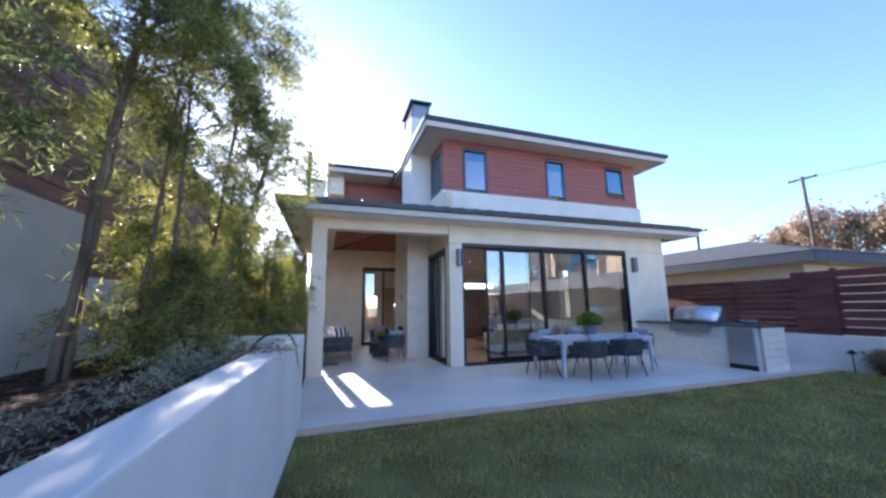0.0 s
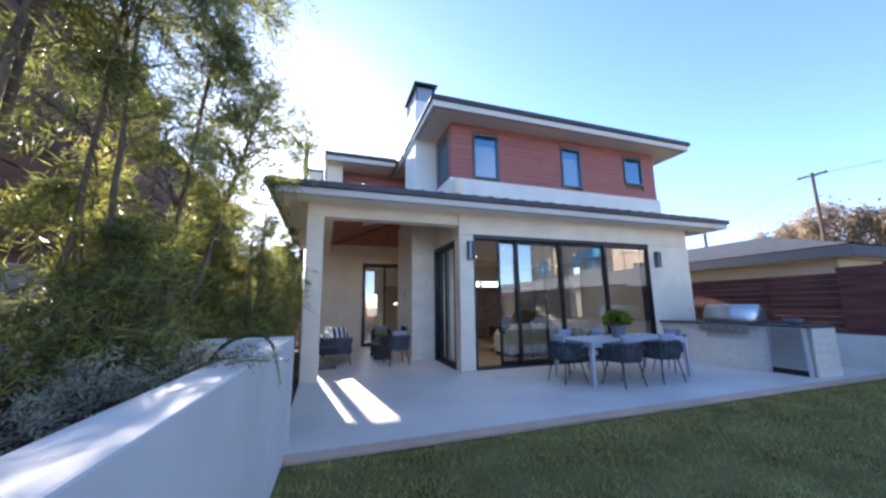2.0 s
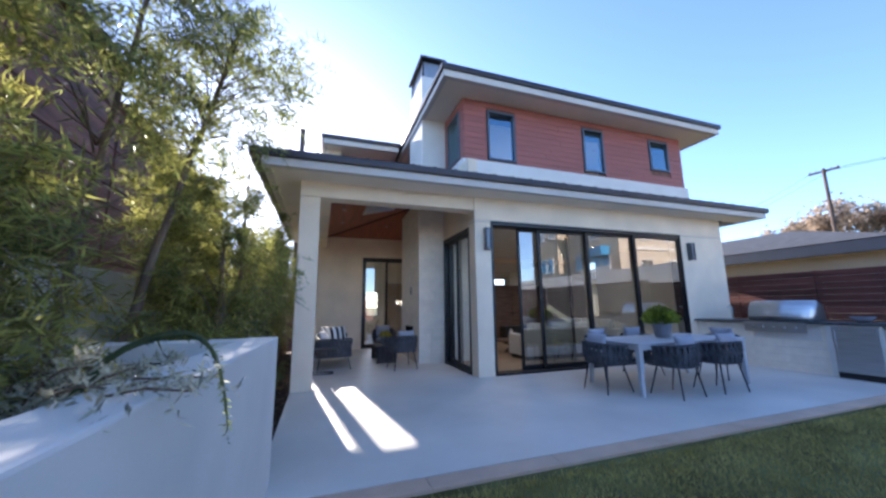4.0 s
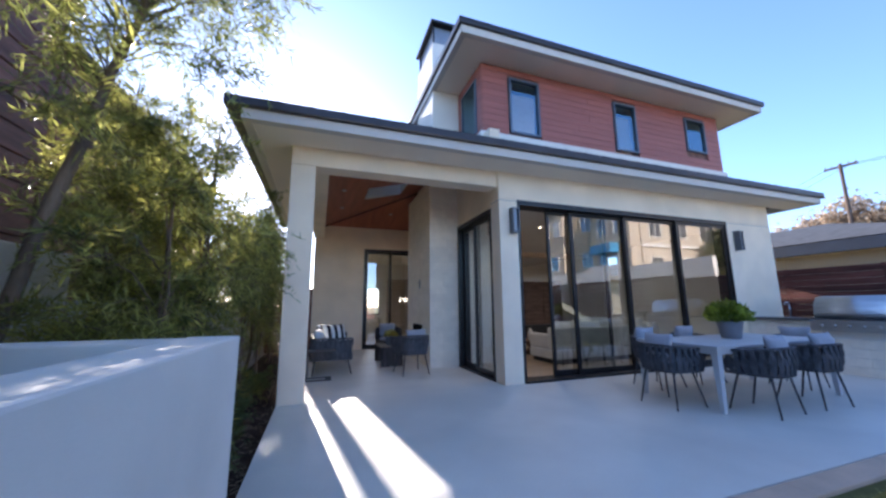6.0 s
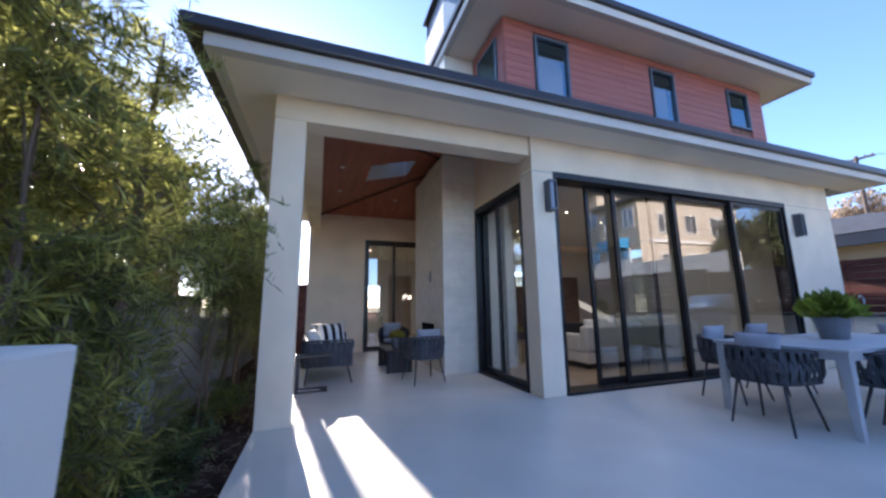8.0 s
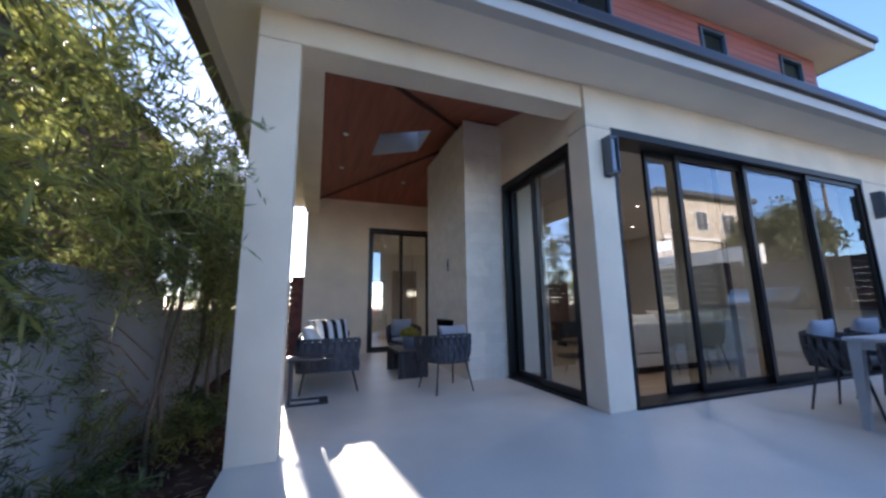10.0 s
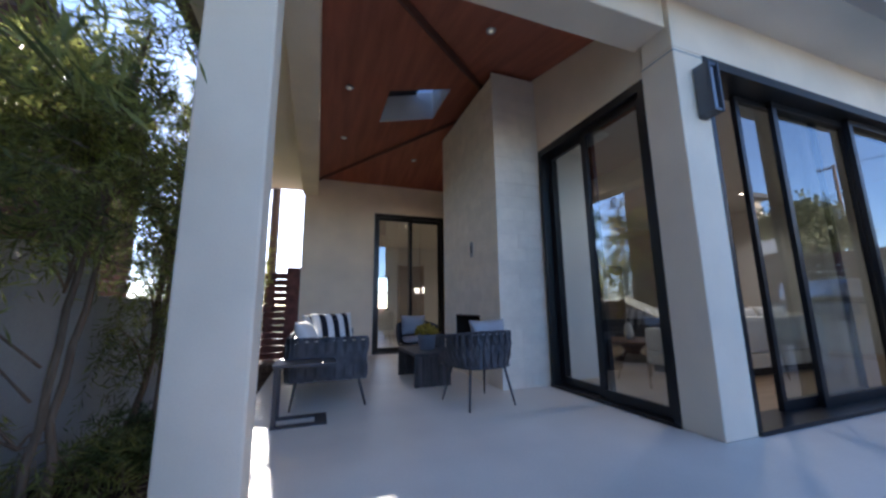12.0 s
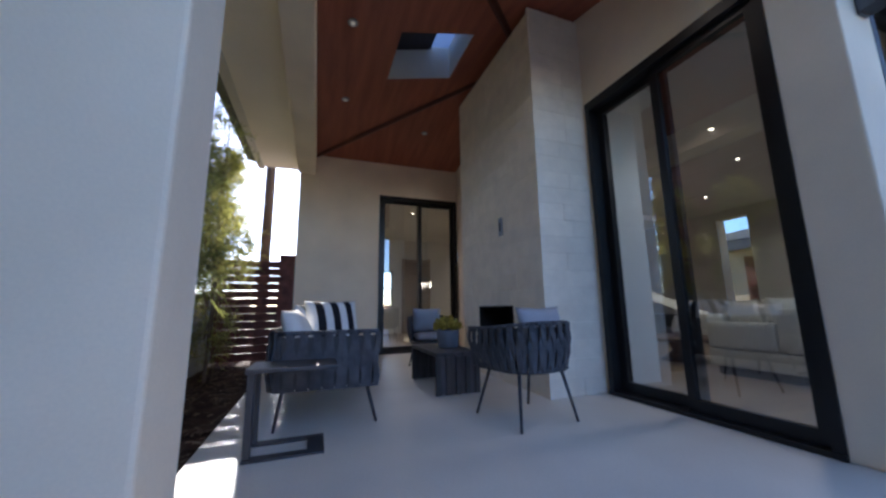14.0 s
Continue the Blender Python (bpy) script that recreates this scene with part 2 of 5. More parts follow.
# ---------- house: lower storey ----------
ZS = 3.55  # soffit height
house_front = structure("wall_front", boxes(
    (3.01, 10.43, FY, FY + 0.3, 3.12, 3.70), (3.01, 3.37, FY, FY + 0.32, 0.0, 3.12), (8.86, 10.43, FY, FY + 0.3, 0.0, 3.12), bevel=0.012), STUCCO,
    "cream stucco front wall of the house with a wide opening", "wall")
structure("porch_beam", boxes((-0.332, 3.008, FY + 0.038, FY + 0.36, 3.33, 3.80), (-0.1, 0.2, FY + 0.362, 14.6, 3.33, 3.80), bevel=0.012), STUCCO, "cream stucco beams along the porch opening", "beam")
structure("porch_post", boxes((-0.33, 0.005, FY + 0.04, FY + 0.30, 0.0, 3.328), bevel=0.012), STUCCO, "square cream stucco porch post", "post")
structure("wall_porch_side", boxes(
    (3.03, 3.25, FY + 0.322, 9.12, 0.0, 4.6), (3.03, 3.25, 9.12, 10.74, 3.02, 4.6), (3.03, 3.25, 10.74, 14.6, 0.0, 4.6)), STUCCO, "cream stucco side wall of the porch", "wall")
structure("wall_porch_back", boxes(
    (-0.07, 1.40, 14.6, 14.85, 0.0, 4.6), (1.40, 3.19, 14.6, 14.85, 3.05, 4.6), (3.19, 10.43, 14.6, 14.85, 3.05, 3.6)), STUCCO, "cream stucco back wall of the porch", "wall")
structure("wall_house_right", boxes((10.13, 10.43, FY + 0.302, 13.2, 0.0, 3.7), (10.13, 10.43, 13.9, 20.0, 0.0, 3.7), (10.13, 10.43, 13.2, 13.9, 0.0, 0.9), (10.13, 10.43, 13.2, 13.9, 3.0, 3.7)), STUCCO, "cream stucco side wall of the house", "wall")
structure("wall_house_left", boxes((-0.07, 0.2, 14.852, 24.0, 0.0, 3.7)), STUCCO, "cream stucco side wall of the rear wing", "wall")

# hipped porch ceiling
A, B, C, D = (0.19, FY + 0.35, 3.72), (3.04, FY + 0.35, 3.72), (3.04, 14.61, 3.72), (0.19, 14.61, 3.72)
E_ = (3.04, (FY + 0.35 + 14.61) / 2, 4.42)
SKY = [(1.10, 11.40), (2.01, 11.40), (2.01, 12.27), (1.10, 12.27)]
zl = lambda x: 3.72 + (x - 0.19) * (4.42 - 3.72) / 2.85
bm = bmesh.new()
def poly(bm, pts):
    return bm.faces.new([bm.verts.new(p) for p in pts])
poly(bm, [A, B, E_])
poly(bm, [D, E_, C])
S = [(x, y, zl(x)) for x, y in SKY]
poly(bm, [A, S[0], S[3], D])
poly(bm, [A, E_, S[1], S[0]])
poly(bm, [E_, D, S[3], S[2]])
poly(bm, [E_, S[2], S[1]])
structure("ceiling", bm, CEIL_WOOD, "stained red-brown wood hipped porch ceiling", "ceiling")

hip = bmesh.new()
for p in (A, D):
    rod(hip, Vector(p) + Vector((0, 0, 0.0)), Vector(E_) + Vector((0, 0, 0.0)), 0.05, n=6)
structure("ceiling_trim", hip, HIP_WOOD, "dark wood battens along the ceiling hips", "trim")
bm = bmesh.new()
for a, b in ((0, 1), (1, 2), (2, 3), (3, 0)):
    p, q = Vector(S[a]), Vector(S[b])
    up = Vector((0, 0, 0.55))
    poly(bm, [p, q, q + up, p + up])
structure("skylight_shaft", bm, STUCCO_WHITE, "white painted shaft of the skylight", "skylight")
bm = bmesh.new()
poly(bm, [Vector(p) + Vector((0, 0, 0.5)) for p in S])
g = structure("skylight_pane", bm, SKYLIGHT, "frosted skylight pane above the porch", "skylight")
g.visible_shadow = False

# ---------- roofs ----------
def hip_roof(name, x0, x1, y0, y1, z, rise, run, label, fascia_h=0.15, hole=None, over=0.06):
    """Soffit at z, pale fascia, dark gutter and a sloping dark top, with ribs."""
    roof = tagged(new(name), label, "roof", kind="structure")
    t = 0.12
    if hole:
        hx0, hx1, hy0, hy1 = hole
        sof = boxes((x0 + t, x1 - t, y0 + t, hy0, z, z + 0.04), (x0 + t, hx0, hy0, y1 - t, z, z + 0.04))
    else:
        sof = boxes((x0 + t, x1 - t, y0 + t, y1 - t, z, z + 0.04))
    part("soffit", sof, SOFFIT, roof, "smooth cream painted soffit")
    part("fascia", boxes((x0, x1, y0, y0 + t, z - 0.01, z + fascia_h), (x0, x0 + t, y0 + t, y1, z - 0.01, z + fascia_h), (x1 - t, x1, y0 + t, y1, z - 0.01, z + fascia_h), bevel=0.006), FASCIA, roof, "pale painted fascia board")
    gz = z + fascia_h
    gut = bmesh.new()
    for s in ((x0 - over, x1 + 0.06, y0 - 0.06, y0 + t, gz, gz + 0.13), (x0 - over, x0 + t, y0 + t, y1, gz, gz + 0.13), (x1 - t, x1 + 0.06, y0 + t, y1, gz, gz + 0.13)):
        box(gut, *s, bevel=0.02)
    part("gutter", gut, GUTTER, roof, "dark bronze gutter")
    bm = bmesh.new()
    zt = gz + 0.11
    a, b, c, d = (x0, y0, zt), (x1, y0, zt), (x1, y1, zt), (x0, y1, zt)
    e, f, g2, h = (x0 + run, y0 + run, zt + rise), (x1 - run, y0 + run, zt + rise), (x1 - run, y1, zt + rise), (x0 + run, y1, zt + rise)
    for q in ([a, b, f, e], [b, c, g2, f], [d, a, e, h]):
        poly(bm, q)
    if not hole:
        poly(bm, [e, f, g2, h])
    part("roof_top", bm, ROOF_DARK, roof)
    n = int((x1 - x0) / 0.4)
    rib = bpy.data.meshes.new("rib")
    rb = bmesh.new()
    box(rb, -0.022, 0.022, 0.03, 0.9, 0, 0.042)
    for v in rb.verts:
        v.co.z += v.co.y * rise / run
    rb.to_mesh(rib)
    rb.free()
    rib.materials.append(ROOF_DARK)
    for i in range(1, n):
        piece("rib", rib, roof, (x0 + i * (x1 - x0) / n, y0 - 0.03, zt + 0.005))
    return roof


hip_roof("roof_lower", -0.88, 11.36, 8.2, 15.3, 3.605, 0.72, 2.6, "low dark metal roof with cream soffit", 0.125, (0.15, 10.3, 8.83, 15.3), 0.19)
hip_roof("roof_upper", 2.47, 11.4, 9.05, 20.0, 6.46, 0.6, 3.0, "dark metal roof over the upper storey")
hip_roof("roof_wing", -0.05, 2.34, 13.25, 24.0, 6.46, 0.3, 1.1, "dark metal roof over the set back wing")

# ---------- upper storey ----------
UY = 9.70
UW = [(3.84, 4.61, 4.92, 6.22), (6.77, 7.48, 4.96, 6.22), (9.23, 9.99, 5.30, 6.24)]
structure("wall_upper", boxes(
    (3.22, 10.53, UY + 0.03, UY + 0.2, 4.2, 4.92), (3.22, 10.53, UY + 0.03, UY + 0.2, 6.24, 6.47),
    (3.22, 3.84, UY + 0.03, UY + 0.2, 4.92, 6.24), (4.61, 6.77, UY + 0.03, UY + 0.2, 4.92, 6.24), (7.48, 9.23, UY + 0.03, UY + 0.2, 4.92, 6.24),
    (9.99, 10.53, UY + 0.03, UY + 0.2, 4.92, 6.24), (9.23, 9.99, UY + 0.03, UY + 0.2, 4.92, 5.3),
    (3.22, 3.40, UY + 0.2, 20, 4.2, 6.47), (10.35, 10.53, UY + 0.2, 20, 4.2, 6.47)), BROWN_SIDING, "backing wall of the upper storey", "wall")
structure("white_band", boxes((3.12, 10.62, UY - 0.06, UY + 0.03, 4.1, 4.84), (3.12, 3.2, UY + 0.03, 13, 4.1, 4.84), bevel=0.01), STUCCO_WHITE, "white stucco band under the wood cladding", "trim")
clad = tagged(new("cladding"), "red stained horizontal wood cladding boards", "cladding", kind="structure")
board_cache = {}
def board(x0, x1, z0, z1, y=UY, parent=clad):
    key = round(x1 - x0, 2), round(z1 - z0, 2)
    if key not in board_cache:
        bmb = boxes((0, key[0], 0, 0.03, 0.0, key[1] - 0.002), bevel=0.0015)
        me = bpy.data.meshes.new("board")
        bmb.to_mesh(me)
        bmb.free()
        me.materials.append(CLADDING)
        board_cache[key] = me
    return piece("board", board_cache[key], parent, (x0, y, z0))
zz = 4.85
while zz < 6.43:
    z1 = min(zz + 0.145, 6.45)
    spans, x = [], 3.2
    for wx0, wx1, wz0, wz1 in UW:
        if z1 > wz0 - 0.02 and zz < wz1 + 0.02:
            spans.append((x, wx0 - 0.03))
            x = wx1 + 0.03
    spans.append((x, 10.55))
    for s0, s1 in spans:
        k = random.uniform(0.3, 0.7)
        if s1 - s0 > 2.0:
            board(s0, s0 + (s1 - s0) * k - 0.003, zz, z1)
            board(s0 + (s1 - s0) * k, s1, zz, z1)
        else:
            board(s0, s1, zz, z1)
    zz += 0.145
side_me = boxes((0, 0.03, 0, 0.0 + 3.2, 0, 0.141), bevel=0.002)
sme = bpy.data.meshes.new("board")
side_me.to_mesh(sme)
sme.materials.append(CLADDING)
for i in range(11):
    piece("board", sme, clad, (3.185, UY + 0.032, 4.85 + i * 0.145))

def glazing(bm, mat, parent, axis):
    """A pane whose outer face, towards lower x or y, mirrors; its other faces are clear."""
    p = part("pane", bm, CLEAR, parent)
    p.data.materials.append(mat)
    for f in p.data.polygons:
        f.material_index = int(f.normal[axis] < -0.5)
    return p


def window(name, x0, x1, z0, z1, y, label, mat=GREY_FRAME, shade=True):
    w = tagged(new(name), label, "window", kind="structure")
    t = 0.045
    part("window_frame", boxes((x0, x1, y - 0.03, y + 0.06, z0, z0 + t), (x0, x1, y - 0.03, y + 0.06, z1 - t, z1), (x0, x0 + t, y - 0.03, y + 0.06, z0 + t, z1 - t), (x1 - t, x1, y - 0.03, y + 0.06, z0 + t, z1 - t)), mat, w)
    glazing(boxes((x0 + t, x1 - t, y + 0.02, y + 0.026, z0 + t, z1 - t)), WINDOW_GLASS, w, 1)
    if shade:
        part("shade", boxes((x0 + t, x1 - t, y + 0.10, y + 0.11, z1 - 0.30, z1 - t)), BLACK_MATT, w, "dark roller shade drawn a little")
    return w
for i, (x0, x1, z0, z1) in enumerate(UW):
    window("window_%d" % (i + 1), x0, x1, z0, z1, UY, "grey framed upper window reflecting blue sky")
ws = tagged(new("window_4"), "grey framed side window of the upper storey", "window", kind="structure")
part("window_frame", boxes((3.15, 3.2, 9.95, 10.75, 4.95, 5.0), (3.15, 3.2, 9.95, 10.75, 6.15, 6.2), (3.15, 3.2, 9.95, 10.0, 5.0, 6.15), (3.15, 3.2, 10.7, 10.75, 5.0, 6.15)), GREY_FRAME, ws)
glazing(boxes((3.165, 3.172, 10.0, 10.7, 5.0, 6.15)), WINDOW_GLASS, ws, 0)

structure("wall_wing", boxes((0.3, 3.2, 14.3, 14.5, 4.2, 6.47), (0.3, 0.5, 14.5, 24, 4.2, 6.47)), STUCCO, "stucco wall of the set back wing", "wall")
wc = tagged(new("wing_cladding"), "red wood cladding on the set back wing", "cladding", kind="structure")
for i in range(10):
    board(0.56, 3.10, 5.0 + i * 0.145, 5.145 + i * 0.145, 14.26, wc)
structure("wing_beam", boxes((0.0, 0.52, 13.75, 14.24, 5.72, 6.458), bevel=0.01), STUCCO, "cream stucco beam end under the wing roof", "beam")
structure("wing_parapet", boxes((-0.62, -0.16, 14.0, 15.2, 4.0, 6.24), bevel=0.01), STUCCO, "cream stucco parapet of the wing", "wall")
structure("parapet_cap", boxes((-0.66, -0.12, 13.95, 15.25, 6.242, 6.32), bevel=0.006), ROOF_DARK, "dark metal parapet cap", "trim")

chimney = thing("chimney", (2.85, 11.7, 3.88), "white stucco chimney with a dark metal cap", "chimney")
part("shaft", boxes((-0.335, 0.335, -0.7, 0.7, 0.0, 3.90), bevel=0.015), STUCCO_WHITE, chimney)
capbm = boxes((-0.26, 0.26, -0.60, 0.60, 3.90, 4.44), bevel=0.01)
part("cap_screen", capbm, DARK_STEEL, chimney, "grey metal spark screen")
for sx in (-1, 1):
    for sy in (-1, 1):
        part("cap_post", boxes((sx * 0.285 - 0.02, sx * 0.285 + 0.02, sy * 0.62 - 0.025, sy * 0.62 + 0.025, 3.90, 4.46)), FRAME, chimney, "dark metal cap corner")
part("cap_top", boxes((-0.38, 0.38, -0.74, 0.74, 4.46, 4.53), bevel=0.01), FRAME, chimney, "flat dark metal cap")

# ---------- sliding doors ----------
def door_panel(parent, a0, a1, depth, z0, z1, axis="x", w=0.055):
    """One glazed leaf in the plane y = depth, or x = depth when axis is y."""
    def bx(u0, u1, d0, d1, v0, v1):
        return (u0, u1, depth + d0, depth + d1, v0, v1) if axis == "x" else (depth + d0, depth + d1, u0, u1, v0, v1)
    leaf = part("leaf_frame", boxes(bx(a0, a0 + w, 0, 0.045, z0, z1), bx(a1 - w, a1, 0, 0.045, z0, z1), bx(a0 + w, a1 - w, 0, 0.045, z0, z0 + 0.09), bx(a0 + w, a1 - w, 0, 0.045, z1 - w, z1)), FRAME, parent)
    p = glazing(boxes(bx(a0 + w, a1 - w, 0.02, 0.026, z0 + 0.09, z1 - w)), GLASS, leaf, 1 if axis == "x" else 0)
    p.visible_shadow = False
    return leaf

d1 = tagged(new("door_1"), "wide black framed sliding glass door, partly open", "sliding door", kind="structure")
part("door_frame", boxes((3.37, 8.86, FY - 0.004, FY + 0.30, 3.03, 3.118), (3.372, 3.42, FY + 0.0, FY + 0.30, 0.035, 3.03), (8.81, 8.858, FY + 0.0, FY + 0.30, 0.035, 3.03), (3.372, 8.858, FY - 0.02, FY + 0.30, 0.001, 0.035)), FRAME, d1, "black aluminium frame and floor track")
door_panel(d1, 4.12, 5.50, FY + 0.21, 0.035, 3.03)
door_panel(d1, 4.60, 5.96, FY + 0.15, 0.035, 3.03, w=0.07)
door_panel(d1, 5.88, 7.36, FY + 0.09, 0.035, 3.03, w=0.07)
door_panel(d1, 7.28, 8.81, FY + 0.03, 0.035, 3.03, w=0.07)
d2 = tagged(new("door_2"), "black framed sliding glass door beside the porch", "sliding door", kind="structure")
part("door_frame", boxes((3.0, 3.25, 9.12, 10.74, 2.93, 3.018), (3.0, 3.25, 9.122, 9.18, 0.035, 2.93), (3.0, 3.25, 10.68, 10.738, 0.035, 2.93), (2.99, 3.25, 9.122, 10.738, 0.001, 0.035)), FRAME, d2, "black aluminium frame and floor track")
door_panel(d2, 9.18, 10.0, 3.05, 0.035, 2.93, "y", 0.07)
door_panel(d2, 9.90, 10.68, 3.11, 0.035, 2.93, "y", 0.07)
d3 = tagged(new("door_3"), "black framed glass doors in the porch's back wall", "sliding door", kind="structure")
part("door_frame", boxes((1.40, 3.02, 14.58, 14.8, 2.97, 3.048), (1.402, 1.46, 14.58, 14.8, 0.035, 2.97), (2.97, 3.02, 14.58, 14.8, 0.035, 2.97), (1.402, 3.02, 14.57, 14.8, 0.001, 0.035)), FRAME, d3, "black aluminium frame")
door_panel(d3, 1.46, 2.27, 14.63, 0.035, 2.97, "x", 0.06)
door_panel(d3, 2.19, 2.97, 14.69, 0.035, 2.97, "x", 0.06)

# ---------- fireplace ----------
fp = tagged(new("fireplace"), "tall pale limestone outdoor fireplace with a dark firebox", "fireplace")
FX, FY0, FY1 = 2.36, 10.78, 12.75
part("core", boxes((FX + 0.03, 3.028, FY0 + 0.03, FY1, 0.0, 0.35), (FX + 0.03, 3.028, FY0 + 0.03, 11.38, 0.35, 0.85), (FX + 0.03, 3.028, 12.22, FY1, 0.35, 0.85), (FX + 0.03, 3.028, FY0 + 0.03, FY1, 0.85, 4.05), (FX + 0.45, 3.028, 11.38, 12.22, 0.35, 0.85)), STONE, fp)
part("firebox", boxes((FX + 0.01, FX + 0.46, 11.36, 11.385, 0.345, 0.855), (FX + 0.01, FX + 0.46, 12.215, 12.24, 0.345, 0.855), (FX + 0.43, FX + 0.452, 11.385, 12.215, 0.345, 0.855), (FX + 0.01, FX + 0.43, 11.385, 12.215, 0.83, 0.855), (FX + 0.01, FX + 0.43, 11.385, 12.215, 0.345, 0.37)), BLACK_MATT, fp, "black metal firebox")
stone_cache = {}
def stone(w, h, axis, place):
    key = (round(w, 2), round(h, 2), axis)
    if key not in stone_cache:
        s = boxes((0, 0.03, 0, key[0] - 0.0015, 0, key[1] - 0.0015) if axis == "y" else (0, key[0] - 0.0015, 0, 0.03, 0, key[1] - 0.0015), bevel=0.0018)
        me = bpy.data.meshes.new("stone")
        s.to_mesh(me)
        s.free()
        me.materials.append(STONE)
        stone_cache[key] = me
    return stone_cache[key], place
def stone_run(parent, axis, u0, u1, fixed, z0, z1, course, lengths, skip=None):
    z, k = z0, 0
    rnd = random.Random(int(fixed * 100 + u0 * 10))
    while z < z1 - 0.02:
        h = min(course, z1 - z)
        u = u0
        while u < u1 - 0.01:
            w = min(rnd.choice(lengths), u1 - u)
            if u1 - u - w < 0.12:
                w = u1 - u
            if skip and skip[0] < z + h - 0.01 and z + 0.01 < skip[1] and u + w > skip[2] + 0.01 and u < skip[3] - 0.01:
                if u < skip[2] - 0.02:
                    w = skip[2] - u
                else:
                    u = skip[3]
                    continue
            off = rnd.uniform(0, 0.004)
            me, pl = stone(w, h, axis, (fixed + off, u, z) if axis == "y" else (u, fixed + off, z))
            piece("stone", me, parent, pl)
            u += w
        z += h
        k += 1
stone_run(fp, "y", FY0 + 0.03, FY1, FX, 0.0, 4.05, 0.17, (0.3, 0.45, 0.6), (0.35, 0.85, 11.36, 12.24))
stone_run(fp, "x", FX, 3.028, FY0, 0.0, 4.1, 0.17, (0.3, 0.4, 0.6))
sw = thing("wall_switch", (FX - 0.004, 11.55, 1.78), "small dark wall switch plate on the fireplace", "switch")
part("plate", boxes((-0.012, 0.0, -0.04, 0.04, -0.11, 0.11), bevel=0.004), DARK_STEEL, sw)
part("rocker", boxes((-0.02, -0.0125, -0.02, 0.02, -0.05, 0.05), bevel=0.003), BLACK_MATT, sw)

# ---------- garden walls on the planted side ----------
WX = -2.3
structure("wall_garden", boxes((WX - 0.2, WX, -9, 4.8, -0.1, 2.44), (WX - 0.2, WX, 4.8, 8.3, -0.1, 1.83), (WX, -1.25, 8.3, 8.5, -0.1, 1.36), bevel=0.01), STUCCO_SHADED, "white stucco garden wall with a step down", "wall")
structure("wall_garden_low", boxes((-1.45, -1.25, 8.5, 10.3, -0.1, 1.36), (-1.45, -1.25, 10.3, 18, -0.1, 1.08), bevel=0.01), STUCCO_GREY, "grey garden wall behind the planting, darkened for the crowns' shade", "wall")
pl = tagged(new("planter"), "long white stucco raised planter wall", "planter", kind="structure")
bm = bmesh.new()
box(bm, 0, 0.24, -12.0, 0.0, -0.1, 1.13, bevel=0.012)
box(bm, 0.24, 2.1, -0.22, 0.0, -0.1, 1.125, bevel=0.012)
for v in bm.verts:
    x, y = -v.co.x, v.co.y
    v.co.x, v.co.y = -0.235 + x + 0.045 * y, 5.74 + y - 0.045 * x * 2
part("planter_wall", bm, STUCCO_WHITE, pl)
structure("planter_soil", boxes((WX, -0.45, -9.0, 5.5, 0.2, 1.0)), SOIL, "dark mulch soil in the raised planter", "soil")
structure("bed_soil", boxes((-2.3, -0.34, 5.45, 24.0, -0.118, -0.04)), SOIL, "dark mulch strip beside the patio", "soil")
bld = tagged(new("neighbour_building"), "neighbouring building with dark brown horizontal wood siding", "building")
part("wall", boxes((-9.0, -3.0, -10, 8.8, 0.0, 5.0), (-9.0, -3.0, 8.8, 14.9, 0.0, 4.5)), BROWN_SIDING, bld)
part("roof", boxes((-9.2, -2.86, -10, 8.85, 5.0, 5.12), (-9.2, -2.86, 8.86, 15.0, 4.5, 4.6), bevel=0.01), TIMBER_POLE, bld, "brown flat roof edge")
sb = boxes((0, 0.04, 0, 4.55, 0, 0.264), bevel=0.006)
sbm = bpy.data.meshes.new("siding_board")
sb.to_mesh(sbm)
sbm.materials.append(BROWN_SIDING)
for j in range(6):
    for i in range(16 if j < 4 else 14):
        z = 0.35 + i * 0.285
        if z + 0.27 < (5.0 if j < 4 else 4.35):
            piece("siding_board", sbm, bld, (-3.0, min(-9.6 + j * 4.6, 10.34), z + (0.003 if j == 5 else 0)))

# ---------- fences and right boundary ----------
def slat_fence(name, x, y0, y1, z0, z1, pitch, h, label, along="y", posts=1.8):
    f = tagged(new(name), label, "fence", kind="structure")
    L = y1 - y0
    n = max(1, round(L / posts))
    for i in range(n + 1):
        u = y0 + L * i / n
        part("post", boxes((x + 0.03, x + 0.11, u - 0.045, u + 0.045, z0, z1 + 0.02) if along == "y" else (u - 0.045, u + 0.045, x + 0.03, x + 0.11, z0, z1 + 0.02), bevel=0.004), FENCE_WOOD, f)
    s = boxes((0, 0.025, 0.004, L / n - 0.004, 0, h) if along == "y" else (0.004, L / n - 0.004, 0, 0.025, 0, h), bevel=0.004)
    me = bpy.data.meshes.new("slat")
    s.to_mesh(me)
    me.materials.append(FENCE_WOOD)
    z = z0
    while z + h <= z1 + 0.01:
        for i in range(n):
            u = y0 + L * i / n
            piece("slat", me, f, (x, u, z) if along == "y" else (u, x, z))
        z += pitch
    return f
structure("wall_right_low", boxes((10.95, 11.2, -9, 6.8, -0.1, 0.72), bevel=0.01), STUCCO_WHITE, "low white stucco wall under the fence", "wall")
slat_fence("fence_right", 11.12, -9.0, 5.2, 0.74, 2.24, 0.185, 0.165, "red-brown slatted wood fence with gaps")
slat_fence("fence_right_far", 11.24, 5.75, 14.0, 0.1, 2.08, 0.142, 0.137, "red-brown close boarded wood fence")
structure("fence_panel", boxes((11.08, 11.12, 5.2, 5.95, 0.55, 2.2), bevel=0.005), FENCE_WOOD, "plain red-brown wood fence panel", "fence")
